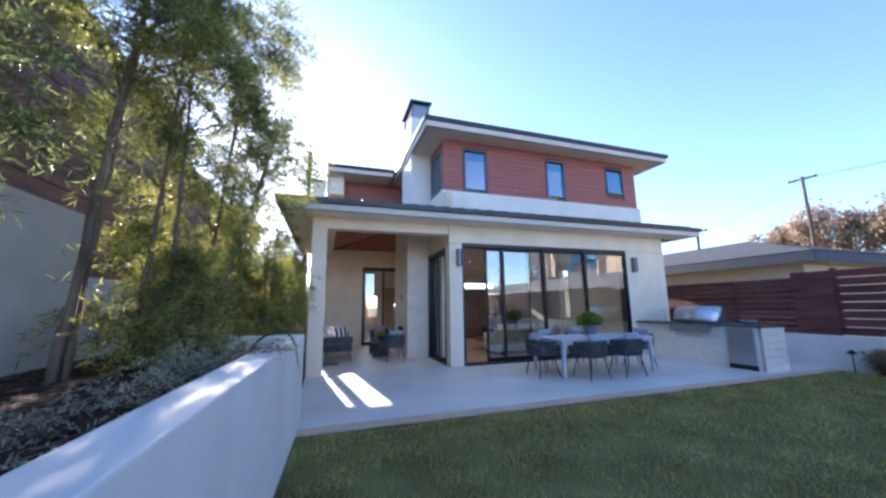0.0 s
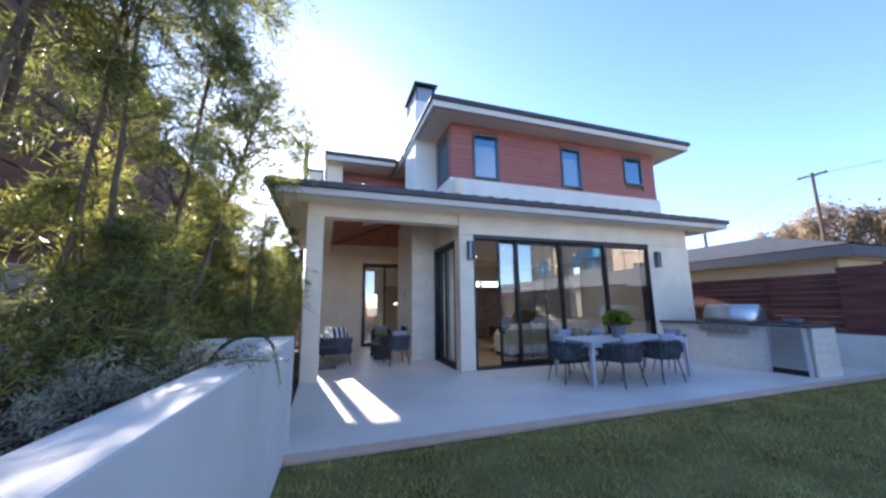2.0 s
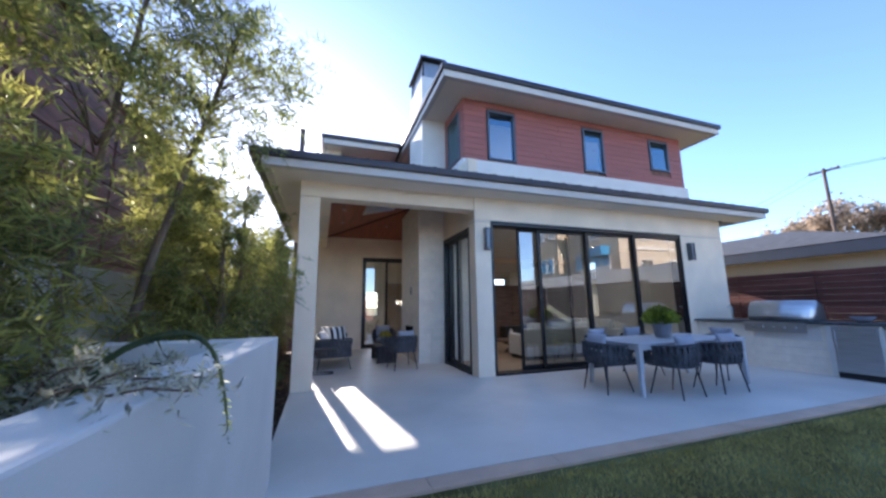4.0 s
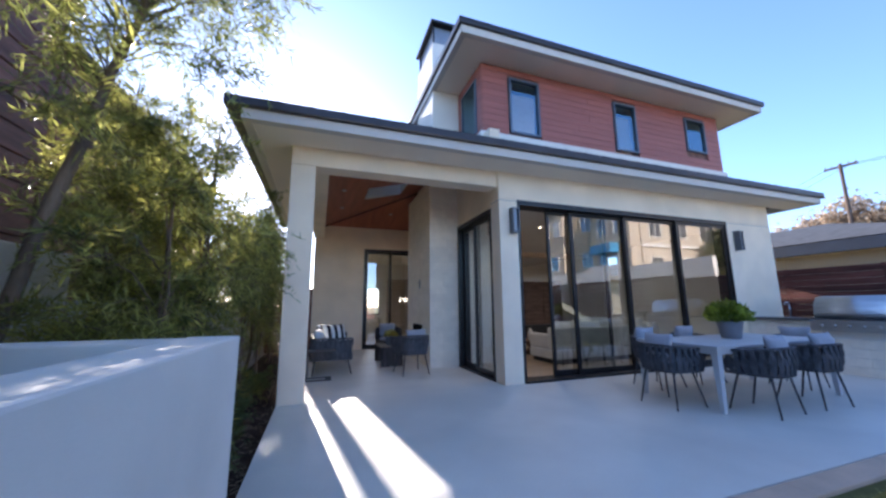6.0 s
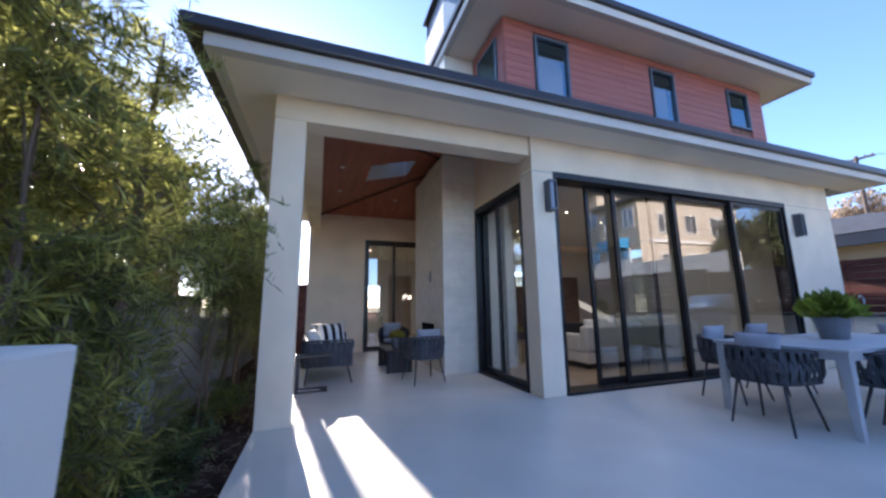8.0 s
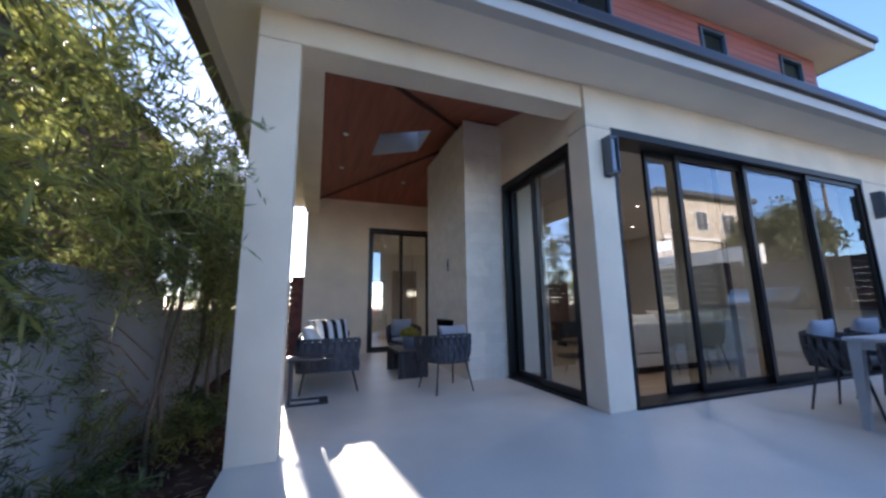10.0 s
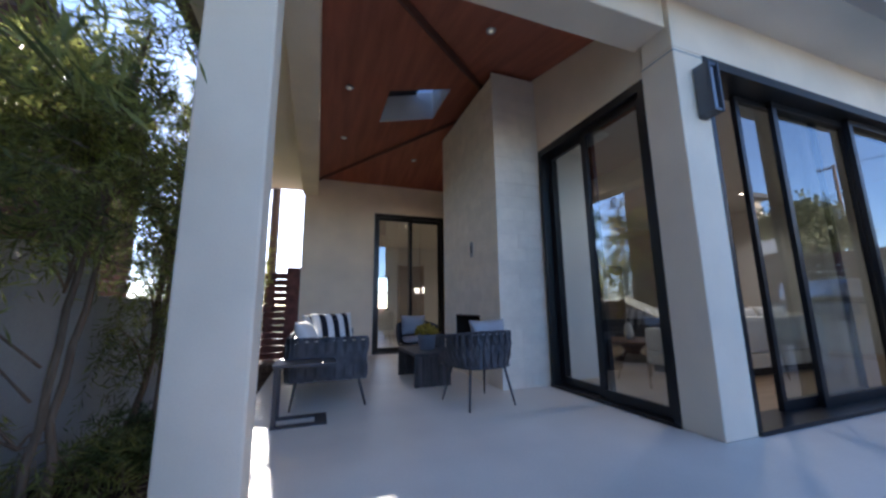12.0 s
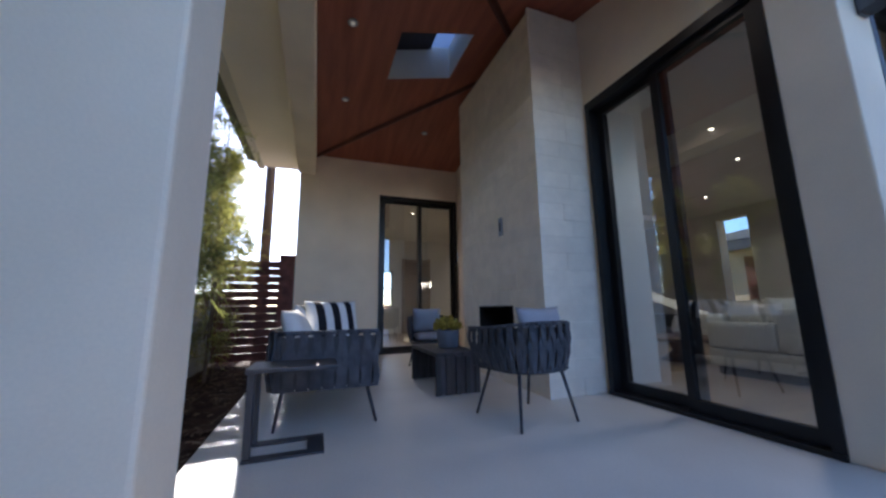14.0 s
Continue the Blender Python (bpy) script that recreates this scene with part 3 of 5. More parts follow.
slat_fence("fence_back", -9.0, -2.2, 11.2, -0.1, 1.95, 0.185, 0.165, "slatted wood fence behind the lawn", "x")
gate = slat_fence("gate", 14.62, -1.25, -0.09, 0.02, 1.78, 0.128, 0.119, "dark slatted wood side gate", "x", 1.2)
part("stile", boxes((-0.32, -0.10, 14.585, 14.617, 0.02, 1.79), bevel=0.004), FENCE_WOOD, gate, "wide dark wood stile")

# ---------- woven furniture ----------
def u_point(s, w, d, z, scale=1.0):
    """A point of the rounded U of a tub chair; s runs 0..1 from one arm's front round the back to the other."""
    a = math.pi * s
    c, n = math.cos(a), math.sin(a)
    return Vector((w / 2 * scale * math.copysign(abs(c) ** 0.55, c), d * 0.42 * scale - d * 0.92 * scale * abs(n) ** 0.55, z))


def tube(bm, pts, r, n=7):
    for a, b in zip(pts, pts[1:]):
        rod(bm, a, b, r, n=n)
    return bm


def strap(bm, path, width_dir, w, t):
    """A flat strap of width w and thickness t along a path."""
    vs = []
    for i, p in enumerate(path):
        q = path[min(i + 1, len(path) - 1)] - path[max(i - 1, 0)]
        nrm = q.normalized().cross(width_dir).normalized()
        vs.append([bm.verts.new(p + width_dir * (w / 2 * a) + nrm * (t / 2 * b)) for a, b in ((-1, -1), (1, -1), (1, 1), (-1, 1))])
    for a, b in zip(vs, vs[1:]):
        for i in range(4):
            bm.faces.new((a[i], a[(i + 1) % 4], b[(i + 1) % 4], b[i]))
    bm.faces.new(vs[0][::-1])
    bm.faces.new(vs[-1])


def pillow(bm, w, h, t, m, n=14, puff=0.55):
    """A stuffed pillow, w wide (x), h high (z), t thick (y), with pinched corners."""
    grid = {}
    for side in (-1, 1):
        for i in range(n + 1):
            for j in range(n + 1):
                u, v = 2 * i / n - 1, 2 * j / n - 1
                k = (max(0, 1 - abs(u) ** 2.6) * max(0, 1 - abs(v) ** 2.6)) ** puff
                x, z = u * w / 2 * (1 - 0.06 * (1 - v * v)), v * h / 2 * (1 - 0.06 * (1 - u * u))
                if side == 1 and (i in (0, n) or j in (0, n)):
                    grid[side, i, j] = grid[-1, i, j]
                    continue
                grid[side, i, j] = bm.verts.new(m @ Vector((x, side * t / 2 * k, z)))
    for side in (-1, 1):
        for i in range(n):
            for j in range(n):
                q = [grid[side, i, j], grid[side, i + 1, j], grid[side, i + 1, j + 1], grid[side, i, j + 1]]
                bm.faces.new(q if side < 0 else q[::-1])
    return bm


def tub_chair(name, place, turn, label, w, d, seat, low, top, straps=24, back_pillow=True, group=""):
    """Faces +y. A charcoal rope-woven shell on four splayed metal legs, with a grey seat cushion."""
    ch = thing(name, place, label, "chair", turn, group)
    N = 28
    top_pts = [u_point(i / N, w, d, top - 0.05 * (1 - math.sin(math.pi * i / N))) for i in range(N + 1)]
    low_pts = [u_point(i / N, w, d, low, 0.90) for i in range(N + 1)]
    part("top_rail", tube(bmesh.new(), top_pts, 0.014), ROPE, ch, "rope-wrapped rounded top rail", True)
    ring = low_pts + [low_pts[0]]
    fr = tube(bmesh.new(), ring, 0.013)
    part("seat_frame", fr, CHAIR_METAL, ch, smooth=True)
    part("seat", boxes((-w * 0.37, w * 0.37, -d * 0.38, d * 0.34, low - 0.012, low + 0.012), bevel=0.01), CHAIR_METAL, ch)
    fine = [i / 400 for i in range(401)]
    acc = [0.0]
    for u, v in zip(fine, fine[1:]):
        acc.append(acc[-1] + (u_point(v, w, d, 0) - u_point(u, w, d, 0)).length)
    ARC = acc[-1]
    for i in range(straps):
        s0 = float(np.interp(ARC * (i + 0.5) / straps, acc, fine))
        s1 = float(np.interp(ARC * min(1, max(0, (i + 0.5) / straps + (0.010 if i % 2 else -0.010))), acc, fine))
        a = u_point(s0, w, d, low, 0.90)
        b = u_point(s1, w, d, top - 0.05 * (1 - math.sin(math.pi * s1)))
        tang = (u_point(min(1, s0 + 0.01), w, d, low) - u_point(max(0, s0 - 0.01), w, d, low)).normalized()
        out = Vector((a.x, a.y, 0)).normalized()
        path = [a.lerp(b, k / 9) + tang * (0.009 * math.sin(3 * math.pi * k / 9) * (1 if i % 2 else -1)) + out * (0.018 * math.sin(math.pi * k / 9) + 0.006 * math.cos(3 * math.pi * k / 9) * (1 if i % 2 else -1)) for k in range(10)]
        bm = bmesh.new()
        strap(bm, path, tang, ARC * 0.92 / straps, 0.012)
        part("strap", bm, ROPE, ch)
    bm = bmesh.new()
    rows = []
    for k in range(4):
        f = k / 3
        rows.append([[bm.verts.new(u_point(0.04 + 0.92 * i / N, w, d, low + (top - 0.03 - low) * f, (0.865 + 0.095 * f) * q)) for i in range(N + 1)] for q in (1.0, 0.975)])
    for k in range(3):
        for i in range(N):
            for q in (0, 1):
                bm.faces.new((rows[k][q][i], rows[k][q][i + 1], rows[k + 1][q][i + 1], rows[k + 1][q][i]))
    part("shell_lining", bm, CHAIR_METAL, ch, "dark inner lining of the shell", True)
    for sx, sy in ((-1, -1), (1, -1), (1, 1), (-1, 1)):
        bm = bmesh.new()
        rod(bm, (sx * w * 0.31, sy * d * 0.27 - 0.02, low), (sx * w * 0.41, sy * d * 0.42, 0.0), 0.014, 0.010)
        part("leg", bm, CHAIR_METAL, ch, "tapered charcoal metal leg", True)
    cu = bmesh.new()
    pillow(cu, w * 0.72, d * 0.72, 0.11, Matrix.Translation((0, -0.01, low + 0.06)) @ pose(0, 0, 0, 90, 0, 0), puff=0.28)
    part("seat_cushion", cu, CUSHION, ch, "grey seat cushion", True)
    if back_pillow:
        bp = bmesh.new()
        pillow(bp, w * 0.66, 0.36, 0.15, Matrix.Translation((0.02, -d * 0.33, low + 0.28)) @ pose(0, 0, 0, -14, 0, 0))
        part("back_pillow", bp, CUSHION, ch, "grey-blue back pillow", True)
    return ch


lounge = tub_chair("lounge_chair", (1.87, 10.44, 0.0), 7, "charcoal rope-woven lounge chair with grey cushions beside the fireplace", 0.64, 0.66, 0.40, 0.38, 0.72, 40, True, "porch lounge chairs")
copy_thing(lounge, pose(1.85, 12.78, 0, 0, 0, 172))
dining = tub_chair("dining_chair", (4.50, 7.12, 0.0), -90, "charcoal rope-woven dining armchair with pale grey cushions", 0.62, 0.60, 0.45, 0.44, 0.76, 36, True, "chairs round the dining table")
for x, y, a in ((5.22, 6.50, 4), (6.16, 6.50, -3), (5.25, 7.92, 180), (6.18, 7.94, 176), (7.22, 7.15, 92)):
    copy_thing(dining, pose(x, y, 0, 0, 0, a))

# sofa: faces +x, back along the planted side
so = thing("outdoor_sofa", (0.02, 10.72, 0.0), "charcoal rope-woven outdoor loveseat with grey cushions", "sofa")
L, DP, LOW, TOP = 1.70, 0.76, 0.30, 0.67
def sofa_u(s, k=1.0):
    """Round the two arms and the back: front of near arm, back, front of far arm."""
    r = 0.10
    pts = [Vector((DP, 0, 0)), Vector((r, 0, 0)), Vector((0.03, 0.03, 0)), Vector((0, r, 0)), Vector((0, L - r, 0)), Vector((0.03, L - 0.03, 0)), Vector((r, L, 0)), Vector((DP, L, 0))]
    seg = [(b - a).length for a, b in zip(pts, pts[1:])]
    t = s * sum(seg)
    for a, b, q in zip(pts, pts[1:], seg):
        if t <= q + 1e-6:
            return a.lerp(b, t / q), (b - a).normalized()
        t -= q
    return pts[-1], (pts[-1] - pts[-2]).normalized()
N = 40
part("top_rail", tube(bmesh.new(), [sofa_u(i / N)[0] + Vector((0, 0, TOP)) for i in range(N + 1)], 0.017), ROPE, so, "rope-wrapped top rail", True)
part("seat_frame", boxes((0.02, DP, 0.02, L - 0.02, LOW - 0.02, LOW + 0.03), bevel=0.01), CHAIR_METAL, so)
n = 70
for i in range(n):
    p, tg = sofa_u((i + 0.5) / n)
    out = Vector((tg.y, -tg.x, 0))
    c = Vector((DP / 2, L / 2, 0))
    if (p - c).dot(out) < 0:
        out = -out
    lean = tg * (0.012 if i % 2 else -0.012)
    path = [p + lean * (k / 9) + tg * (0.010 * math.sin(3 * math.pi * k / 9) * (1 if i % 2 else -1)) + Vector((0, 0, LOW - 0.03 + (TOP - LOW + 0.03) * k / 9)) + out * (0.02 * math.sin(math.pi * k / 9) + 0.007 * math.cos(3 * math.pi * k / 9) * (1 if i % 2 else -1)) for k in range(10)]
    bm = bmesh.new()
    strap(bm, path, tg, 0.044, 0.012)
    part("strap", bm, ROPE, so)
part("shell_lining", boxes((0.03, 0.045, 0.03, L - 0.03, LOW, TOP - 0.03), (0.045, DP - 0.02, 0.022, 0.036, LOW, TOP - 0.03), (0.045, DP - 0.02, L - 0.036, L - 0.022, LOW, TOP - 0.03)), CHAIR_METAL, so, "dark inner lining of the sofa shell")
for x, y, dx, dy in ((0.10, 0.10, -0.05, -0.03), (DP - 0.08, 0.10, 0.08, -0.03), (0.10, L - 0.10, -0.05, 0.03), (DP - 0.08, L - 0.10, 0.08, 0.03)):
    bm = bmesh.new()
    rod(bm, (x, y, LOW), (x + dx, y + dy, 0), 0.016, 0.011)
    part("leg", bm, CHAIR_METAL, so, "tapered charcoal metal leg", True)
for k in range(2):
    bm = bmesh.new()
    y0 = 0.06 + k * (L - 0.12) / 2
    box(bm, 0.08, DP + 0.01, y0, y0 + (L - 0.12) / 2 - 0.01, LOW + 0.035, LOW + 0.17, bevel=0.035)
    part("seat_cushion", bm, CUSHION, so, "charcoal-grey seat cushion", True)
def throw(name, place, turn, label, mats, w=0.48, tilt=-16):
    ob = thing(name, place, label, "pillow", turn)
    bm = bmesh.new()
    pillow(bm, w, w * 0.92, 0.17, pose(0, 0, w * 0.44, tilt, 0, 0))
    p = part("cover", bm, mats[0], ob, smooth=True)
    if len(mats) > 1:
        p.data.materials.append(mats[1])
        for f in p.data.polygons:
            f.material_index = int((f.center.x / w + 0.5) * 7) % 2
    return ob
throw("white_pillow", (0.20, 10.98, 0.475), 78, "plain white throw pillow on the sofa", [CUSHION_WHITE], 0.42, -24)
throw("striped_pillow", (0.47, 11.30, 0.475), 24, "black and white striped throw pillow on the sofa", [CUSHION_WHITE, CUSHION_BLACK], 0.50, -18)
throw("striped_pillow", (0.26, 11.98, 0.475), 70, "black and white striped throw pillow on the sofa", [CUSHION_WHITE, CUSHION_BLACK], 0.48, -20)

# C-shaped side table
ct = thing("side_table", (0.0, 10.30, 0.0), "black metal C-shaped side table beside the sofa", "side table")
part("top", boxes((-0.05, 0.46, 0.0, 0.34, 0.475, 0.50), bevel=0.004), CHAIR_METAL, ct, "thin black metal top")
for y in (0.02, 0.27):
    part("upright", boxes((-0.04, 0.0, y, y + 0.05, 0.016, 0.475), bevel=0.004), CHAIR_METAL, ct)
part("base", boxes((-0.04, 0.40, 0.0, 0.07, 0.0, 0.015), (-0.04, 0.40, 0.25, 0.32, 0.0, 0.015), (0.30, 0.40, 0.07, 0.25, 0.0, 0.015), bevel=0.003), CHAIR_METAL, ct, "flat open base")

# coffee table of dark slats
co = thing("coffee_table", (1.43, 11.28, 0.0), "low charcoal slatted coffee table", "coffee table")
CW, CL, CH = 0.47, 0.95, 0.40
for i in range(5):
    w = CW / 5
    part("top_slat", boxes((i * w + 0.003, (i + 1) * w - 0.003, 0, CL, CH - 0.04, CH), bevel=0.004), TABLE_DARK, co)
for y in (0.0, CL - 0.05):
    for i in range(9):
        w = CW / 9
        off = 0.012 if i % 2 else 0.0
        part("end_slat", boxes((i * w + 0.002, (i + 1) * w - 0.002, y + off, y + off + 0.035, 0, CH - 0.042), bevel=0.004), TABLE_DARK, co)

def leaf_cloud(n, centre, radii, size, seed, up=0.6, flat=1.0):
    """Broad two-triangle leaves round a centre, as vertices and faces."""
    r = np.random.RandomState(seed)
    vs, fs = [], []
    for i in range(n):
        d = r.normal(size=3)
        d /= np.linalg.norm(d)
        d[2] = abs(d[2]) * flat
        p = np.array(centre) + d * np.array(radii) * r.uniform(0.45, 1.0)
        ax = d + np.array((0, 0, up)) + r.normal(size=3) * 0.35
        ax /= np.linalg.norm(ax)
        sd = np.cross(ax, r.normal(size=3))
        sd /= np.linalg.norm(sd)
        nm = np.cross(ax, sd)
        s = size * r.uniform(0.7, 1.2)
        b = len(vs)
        vs += [tuple(p), tuple(p + ax * s * 0.5 + sd * s * 0.28 + nm * s * 0.05), tuple(p + ax * s), tuple(p + ax * s * 0.5 - sd * s * 0.28 + nm * s * 0.05), tuple(p + ax * s * 0.5 - nm * s * 0.06)]
        fs += [(b, b + 1, b + 4), (b + 1, b + 2, b + 4), (b + 2, b + 3, b + 4), (b + 3, b, b + 4)]
    return vs, fs


def potted(name, place, label, profile, soil_r, soil_z, leaves, leaf_mat, pot_mat):
    ob = thing(name, place, label, "potted plant")
    bm = bmesh.new()
    lathe(bm, profile, 24)
    part("pot", bm, pot_mat, ob, "grey round pot", True)
    bm = bmesh.new()
    lathe(bm, [(soil_r, soil_z - 0.02), (soil_r * 0.9, soil_z + 0.01)], 20)
    part("soil", bm, SOIL, ob)
    me = pydata("foliage", *leaves, leaf_mat)
    f = new("foliage", me)
    f.parent = ob
    return ob
potted("table_planter", (5.88, 7.18, 0.765), "round grey pot of bright green leaves on the dining table",
       [(0.11, 0.0), (0.12, 0.01), (0.158, 0.23), (0.164, 0.25), (0.15, 0.25), (0.146, 0.21)], 0.145, 0.215,
       leaf_cloud(520, (0, 0, 0.24), (0.24, 0.24, 0.25), 0.12, 3, 0.5), LEAF_BRIGHT, POT_GREY)
potted("flower_pot", (1.72, 11.72, 0.40), "grey pot with yellow-green flowers on the coffee table",
       [(0.10, 0.0), (0.11, 0.01), (0.125, 0.17), (0.128, 0.19), (0.115, 0.19), (0.11, 0.16)], 0.11, 0.165,
       leaf_cloud(260, (0, 0, 0.19), (0.15, 0.15, 0.12), 0.06, 4, 0.5), LEAF_YELLOW, POT_GREY)

# dining table
dt = thing("dining_table", (4.62, 6.57, 0.0), "pale grey rectangular outdoor dining table", "dining table")
TL, TW, TH = 2.45, 1.14, 0.765
for i in range(8):
    w = TW / 8
    part("top_slat", boxes((0, TL, i * w + 0.0015, (i + 1) * w - 0.0015, TH - 0.03, TH), bevel=0.003), TABLE_TOP, dt)
part("apron", boxes((0.04, TL - 0.04, 0.03, 0.06, TH - 0.10, TH - 0.031), (0.04, TL - 0.04, TW - 0.06, TW - 0.03, TH - 0.10, TH - 0.031), (0.03, 0.06, 0.06, TW - 0.06, TH - 0.10, TH - 0.031), (TL - 0.06, TL - 0.03, 0.06, TW - 0.06, TH - 0.10, TH - 0.031)), TABLE_TOP, dt)
for x in (0.02, TL - 0.02):
    for y in (0.02, TW - 0.02):
        bm = bmesh.new()
        sx, sy = (1 if x < 1 else -1), (1 if y < 0.5 else -1)
        box(bm, min(x, x + sx * 0.085), max(x, x + sx * 0.085), min(y, y + sy * 0.085), max(y, y + sy * 0.085), 0, TH - 0.032, bevel=0.006)
        for v in bm.verts:
            if v.co.z < 0.3:
                v.co.x = x + (v.co.x - x) * 0.6
                v.co.y = y + (v.co.y - y) * 0.6
        part("leg", bm, TABLE_TOP, dt, "tapered pale grey leg")

# ---------- wall lanterns ----------
LANTERN = material("dark_bronze_lantern", (0.13, 0.14, 0.16), 0.35, 0.6, 0.1, 3, 90, 0.03)
def lantern(x, z, turn=0):
    ob = thing("wall_lantern", (x, FY, z), "tall dark metal and glass wall lantern", "wall lamp", 0, "lanterns beside the sliding door")
    part("back_plate", boxes((-0.045, 0.045, -0.02, 0.0, -0.23, 0.23), bevel=0.004), LANTERN, ob)
    part("side_panel", boxes((-0.060, -0.046, -0.14, -0.012, -0.22, 0.22), bevel=0.003), LANTERN, ob)
    part("side_panel", boxes((0.046, 0.060, -0.14, -0.012, -0.22, 0.22), bevel=0.003), LANTERN, ob)
    part("cap", boxes((-0.046, 0.046, -0.13, -0.0205, 0.19, 0.215)), LANTERN, ob)
    part("cap", boxes((-0.046, 0.046, -0.13, -0.0205, -0.215, -0.19)), LANTERN, ob)
    part("diffuser", boxes((-0.03, 0.03, -0.115, -0.03, -0.188, 0.188), bevel=0.01), FROST, ob, "frosted glass tube")
FROST = material("frosted_glass", (0.26, 0.30, 0.36), 0.3, 0, 0.05, 3, 60, 0.0)
lantern(3.26, 2.72)
lantern(9.10, 2.68)
structure("wall_joint", boxes((3.012, 3.366, FY - 0.0025, FY + 0.002, 3.085, 3.095), (8.864, 10.42, FY - 0.0025, FY + 0.002, 3.085, 3.095), (3.0075, 3.012, FY, FY + 0.31, 3.085, 3.095)), STUCCO_GREY, "thin grey stucco control joint", "trim")

# ceiling downlights
def downlight(x, y, z, lit, tilt=(0, 0)):
    ob = thing("downlight", (x, y, z), "small round recessed ceiling downlight", "downlight", 0, "recessed downlights")
    bm = bmesh.new()
    lathe(bm, [(0.055, -0.012), (0.055, 0.0), (0.045, 0.002)], 16)
    part("trim_ring", bm, CUSHION_WHITE if lit is WARM_LIGHT else DARK_STEEL, ob)
    bm = bmesh.new()
    lathe(bm, [(0.026, -0.016), (0.020, -0.0125)], 14)
    part("lens", bm, lit, ob)
for x, y in ((0.55, 11.28), (0.58, 12.72)):
    downlight(x, y, zl(x) - 0.005, DIM_LIGHT)
downlight(1.92, 9.95, 3.72 + (9.95 - 9.16) * 0.2569 - 0.006, DIM_LIGHT)
downlight(2.03, 13.6, 3.72 + (14.61 - 13.6) * 0.2569 - 0.006, DIM_LIGHT)

# ---------- outdoor kitchen ----------
KX, KY0 = 9.12, 5.62
kit = tagged(new("kitchen_island"), "white stucco and limestone outdoor kitchen base", "outdoor kitchen")
part("base", boxes((KX, 9.80, KY0, FY - 0.002, 0.0, 0.93), (KX - 0.09, KX - 0.002, KY0 + 0.06, 6.40, 0.0, 0.93), bevel=0.008), STUCCO_WHITE, kit)
stone_run(kit, "x", KX - 0.06, 9.82, KY0 - 0.032, 0.0, 0.93, 0.155, (0.3, 0.45))
stone_run(kit, "y", 6.42, FY - 0.01, KX - 0.032, 0.0, 0.93, 0.155, (0.3, 0.45, 0.6), (0.70, 0.93, 6.50, 7.60))
kt = tagged(new("counter_top"), "dark grey granite worktop of the outdoor kitchen", "countertop")
part("slab", boxes((KX - 0.13, 9.86, KY0 - 0.06, FY - 0.004, 0.932, 0.972), bevel=0.006), GRANITE, kt)
gr = thing("gas_grill", (KX, 7.17, 0.973), "stainless steel built-in gas grill with a rounded hood", "grill")
bm = bmesh.new()
GL = 1.05
prof = [(0.02, 0.0), (0.02, 0.10), (0.06, 0.28), (0.16, 0.40), (0.36, 0.42), (0.56, 0.32), (0.60, 0.0)]
vs = [[bm.verts.new((x, y, z)) for x, z in prof] for y in (-GL / 2, GL / 2)]
for i in range(len(prof)):
    j = (i + 1) % len(prof)
    bm.faces.new((vs[0][i], vs[0][j], vs[1][j], vs[1][i]))
bm.faces.new(vs[0])
bm.faces.new(vs[1][::-1])
bmesh.ops.bevel(bm, geom=list(bm.edges), offset=0.012, segments=2, affect="EDGES")
hood = part("hood", bm, STEEL, gr, "curved stainless steel hood", True)
bm = bmesh.new()
rod(bm, (-0.05, -GL / 2 + 0.1, 0.10), (-0.05, GL / 2 - 0.1, 0.10), 0.014)
for y in (-GL / 2 + 0.14, GL / 2 - 0.14):
    rod(bm, (-0.05, y, 0.10), (0.03, y, 0.10), 0.01)
part("handle", bm, STEEL, hood, "steel bar handle", True)
part("control_panel", boxes((-0.145, -0.132, -GL / 2, GL / 2, -0.22, -0.02), bevel=0.004), STEEL, gr, "steel front panel")
for k in range(5):
    bm = bmesh.new()
    y = -GL / 2 + 0.16 + k * (GL - 0.32) / 4
    rod(bm, (-0.146, y, -0.12), (-0.175, y, -0.12), 0.026, 0.022, 14)
    part("knob", bm, STEEL, gr, smooth=True)
fr = thing("outdoor_fridge", (KX - 0.092, 6.02, 0.06), "stainless steel under-counter fridge in the outdoor kitchen", "fridge")
part("door", boxes((-0.03, 0.0, -0.29, 0.29, 0.05, 0.84), bevel=0.006), STEEL, fr, "brushed steel door")
part("kick_grille", boxes((-0.02, 0.0, -0.29, 0.29, -0.06, 0.045), bevel=0.004), BLACK_MATT, fr)
bm = bmesh.new()
rod(bm, (-0.06, 0.24, 0.25), (-0.06, 0.24, 0.78), 0.009)
rod(bm, (-0.06, 0.24, 0.27), (-0.028, 0.24, 0.27), 0.007)
rod(bm, (-0.06, 0.24, 0.76), (-0.028, 0.24, 0.76), 0.007)
part("handle", bm, STEEL, fr, "steel bar handle", True)
bowl = thing("bowl", (9.45, 6.05, 0.973), "small grey bowl on the worktop", "bowl")
bm = bmesh.new()
lathe(bm, [(0.07, 0.0), (0.12, 0.03), (0.17, 0.10), (0.16, 0.105), (0.11, 0.04)], 20)
part("body", bm, POT_GREY, bowl, smooth=True)
fau = thing("faucet", (9.55, 8.25, 0.973), "slim steel faucet on the worktop", "faucet")
bm = bmesh.new()
tube(bm, [Vector((0, 0, 0)), Vector((0, 0, 0.26)), Vector((-0.04, 0, 0.31)), Vector((-0.11, 0, 0.31)), Vector((-0.14, 0, 0.26))], 0.012)
part("spout", bm, STEEL, fau, smooth=True)

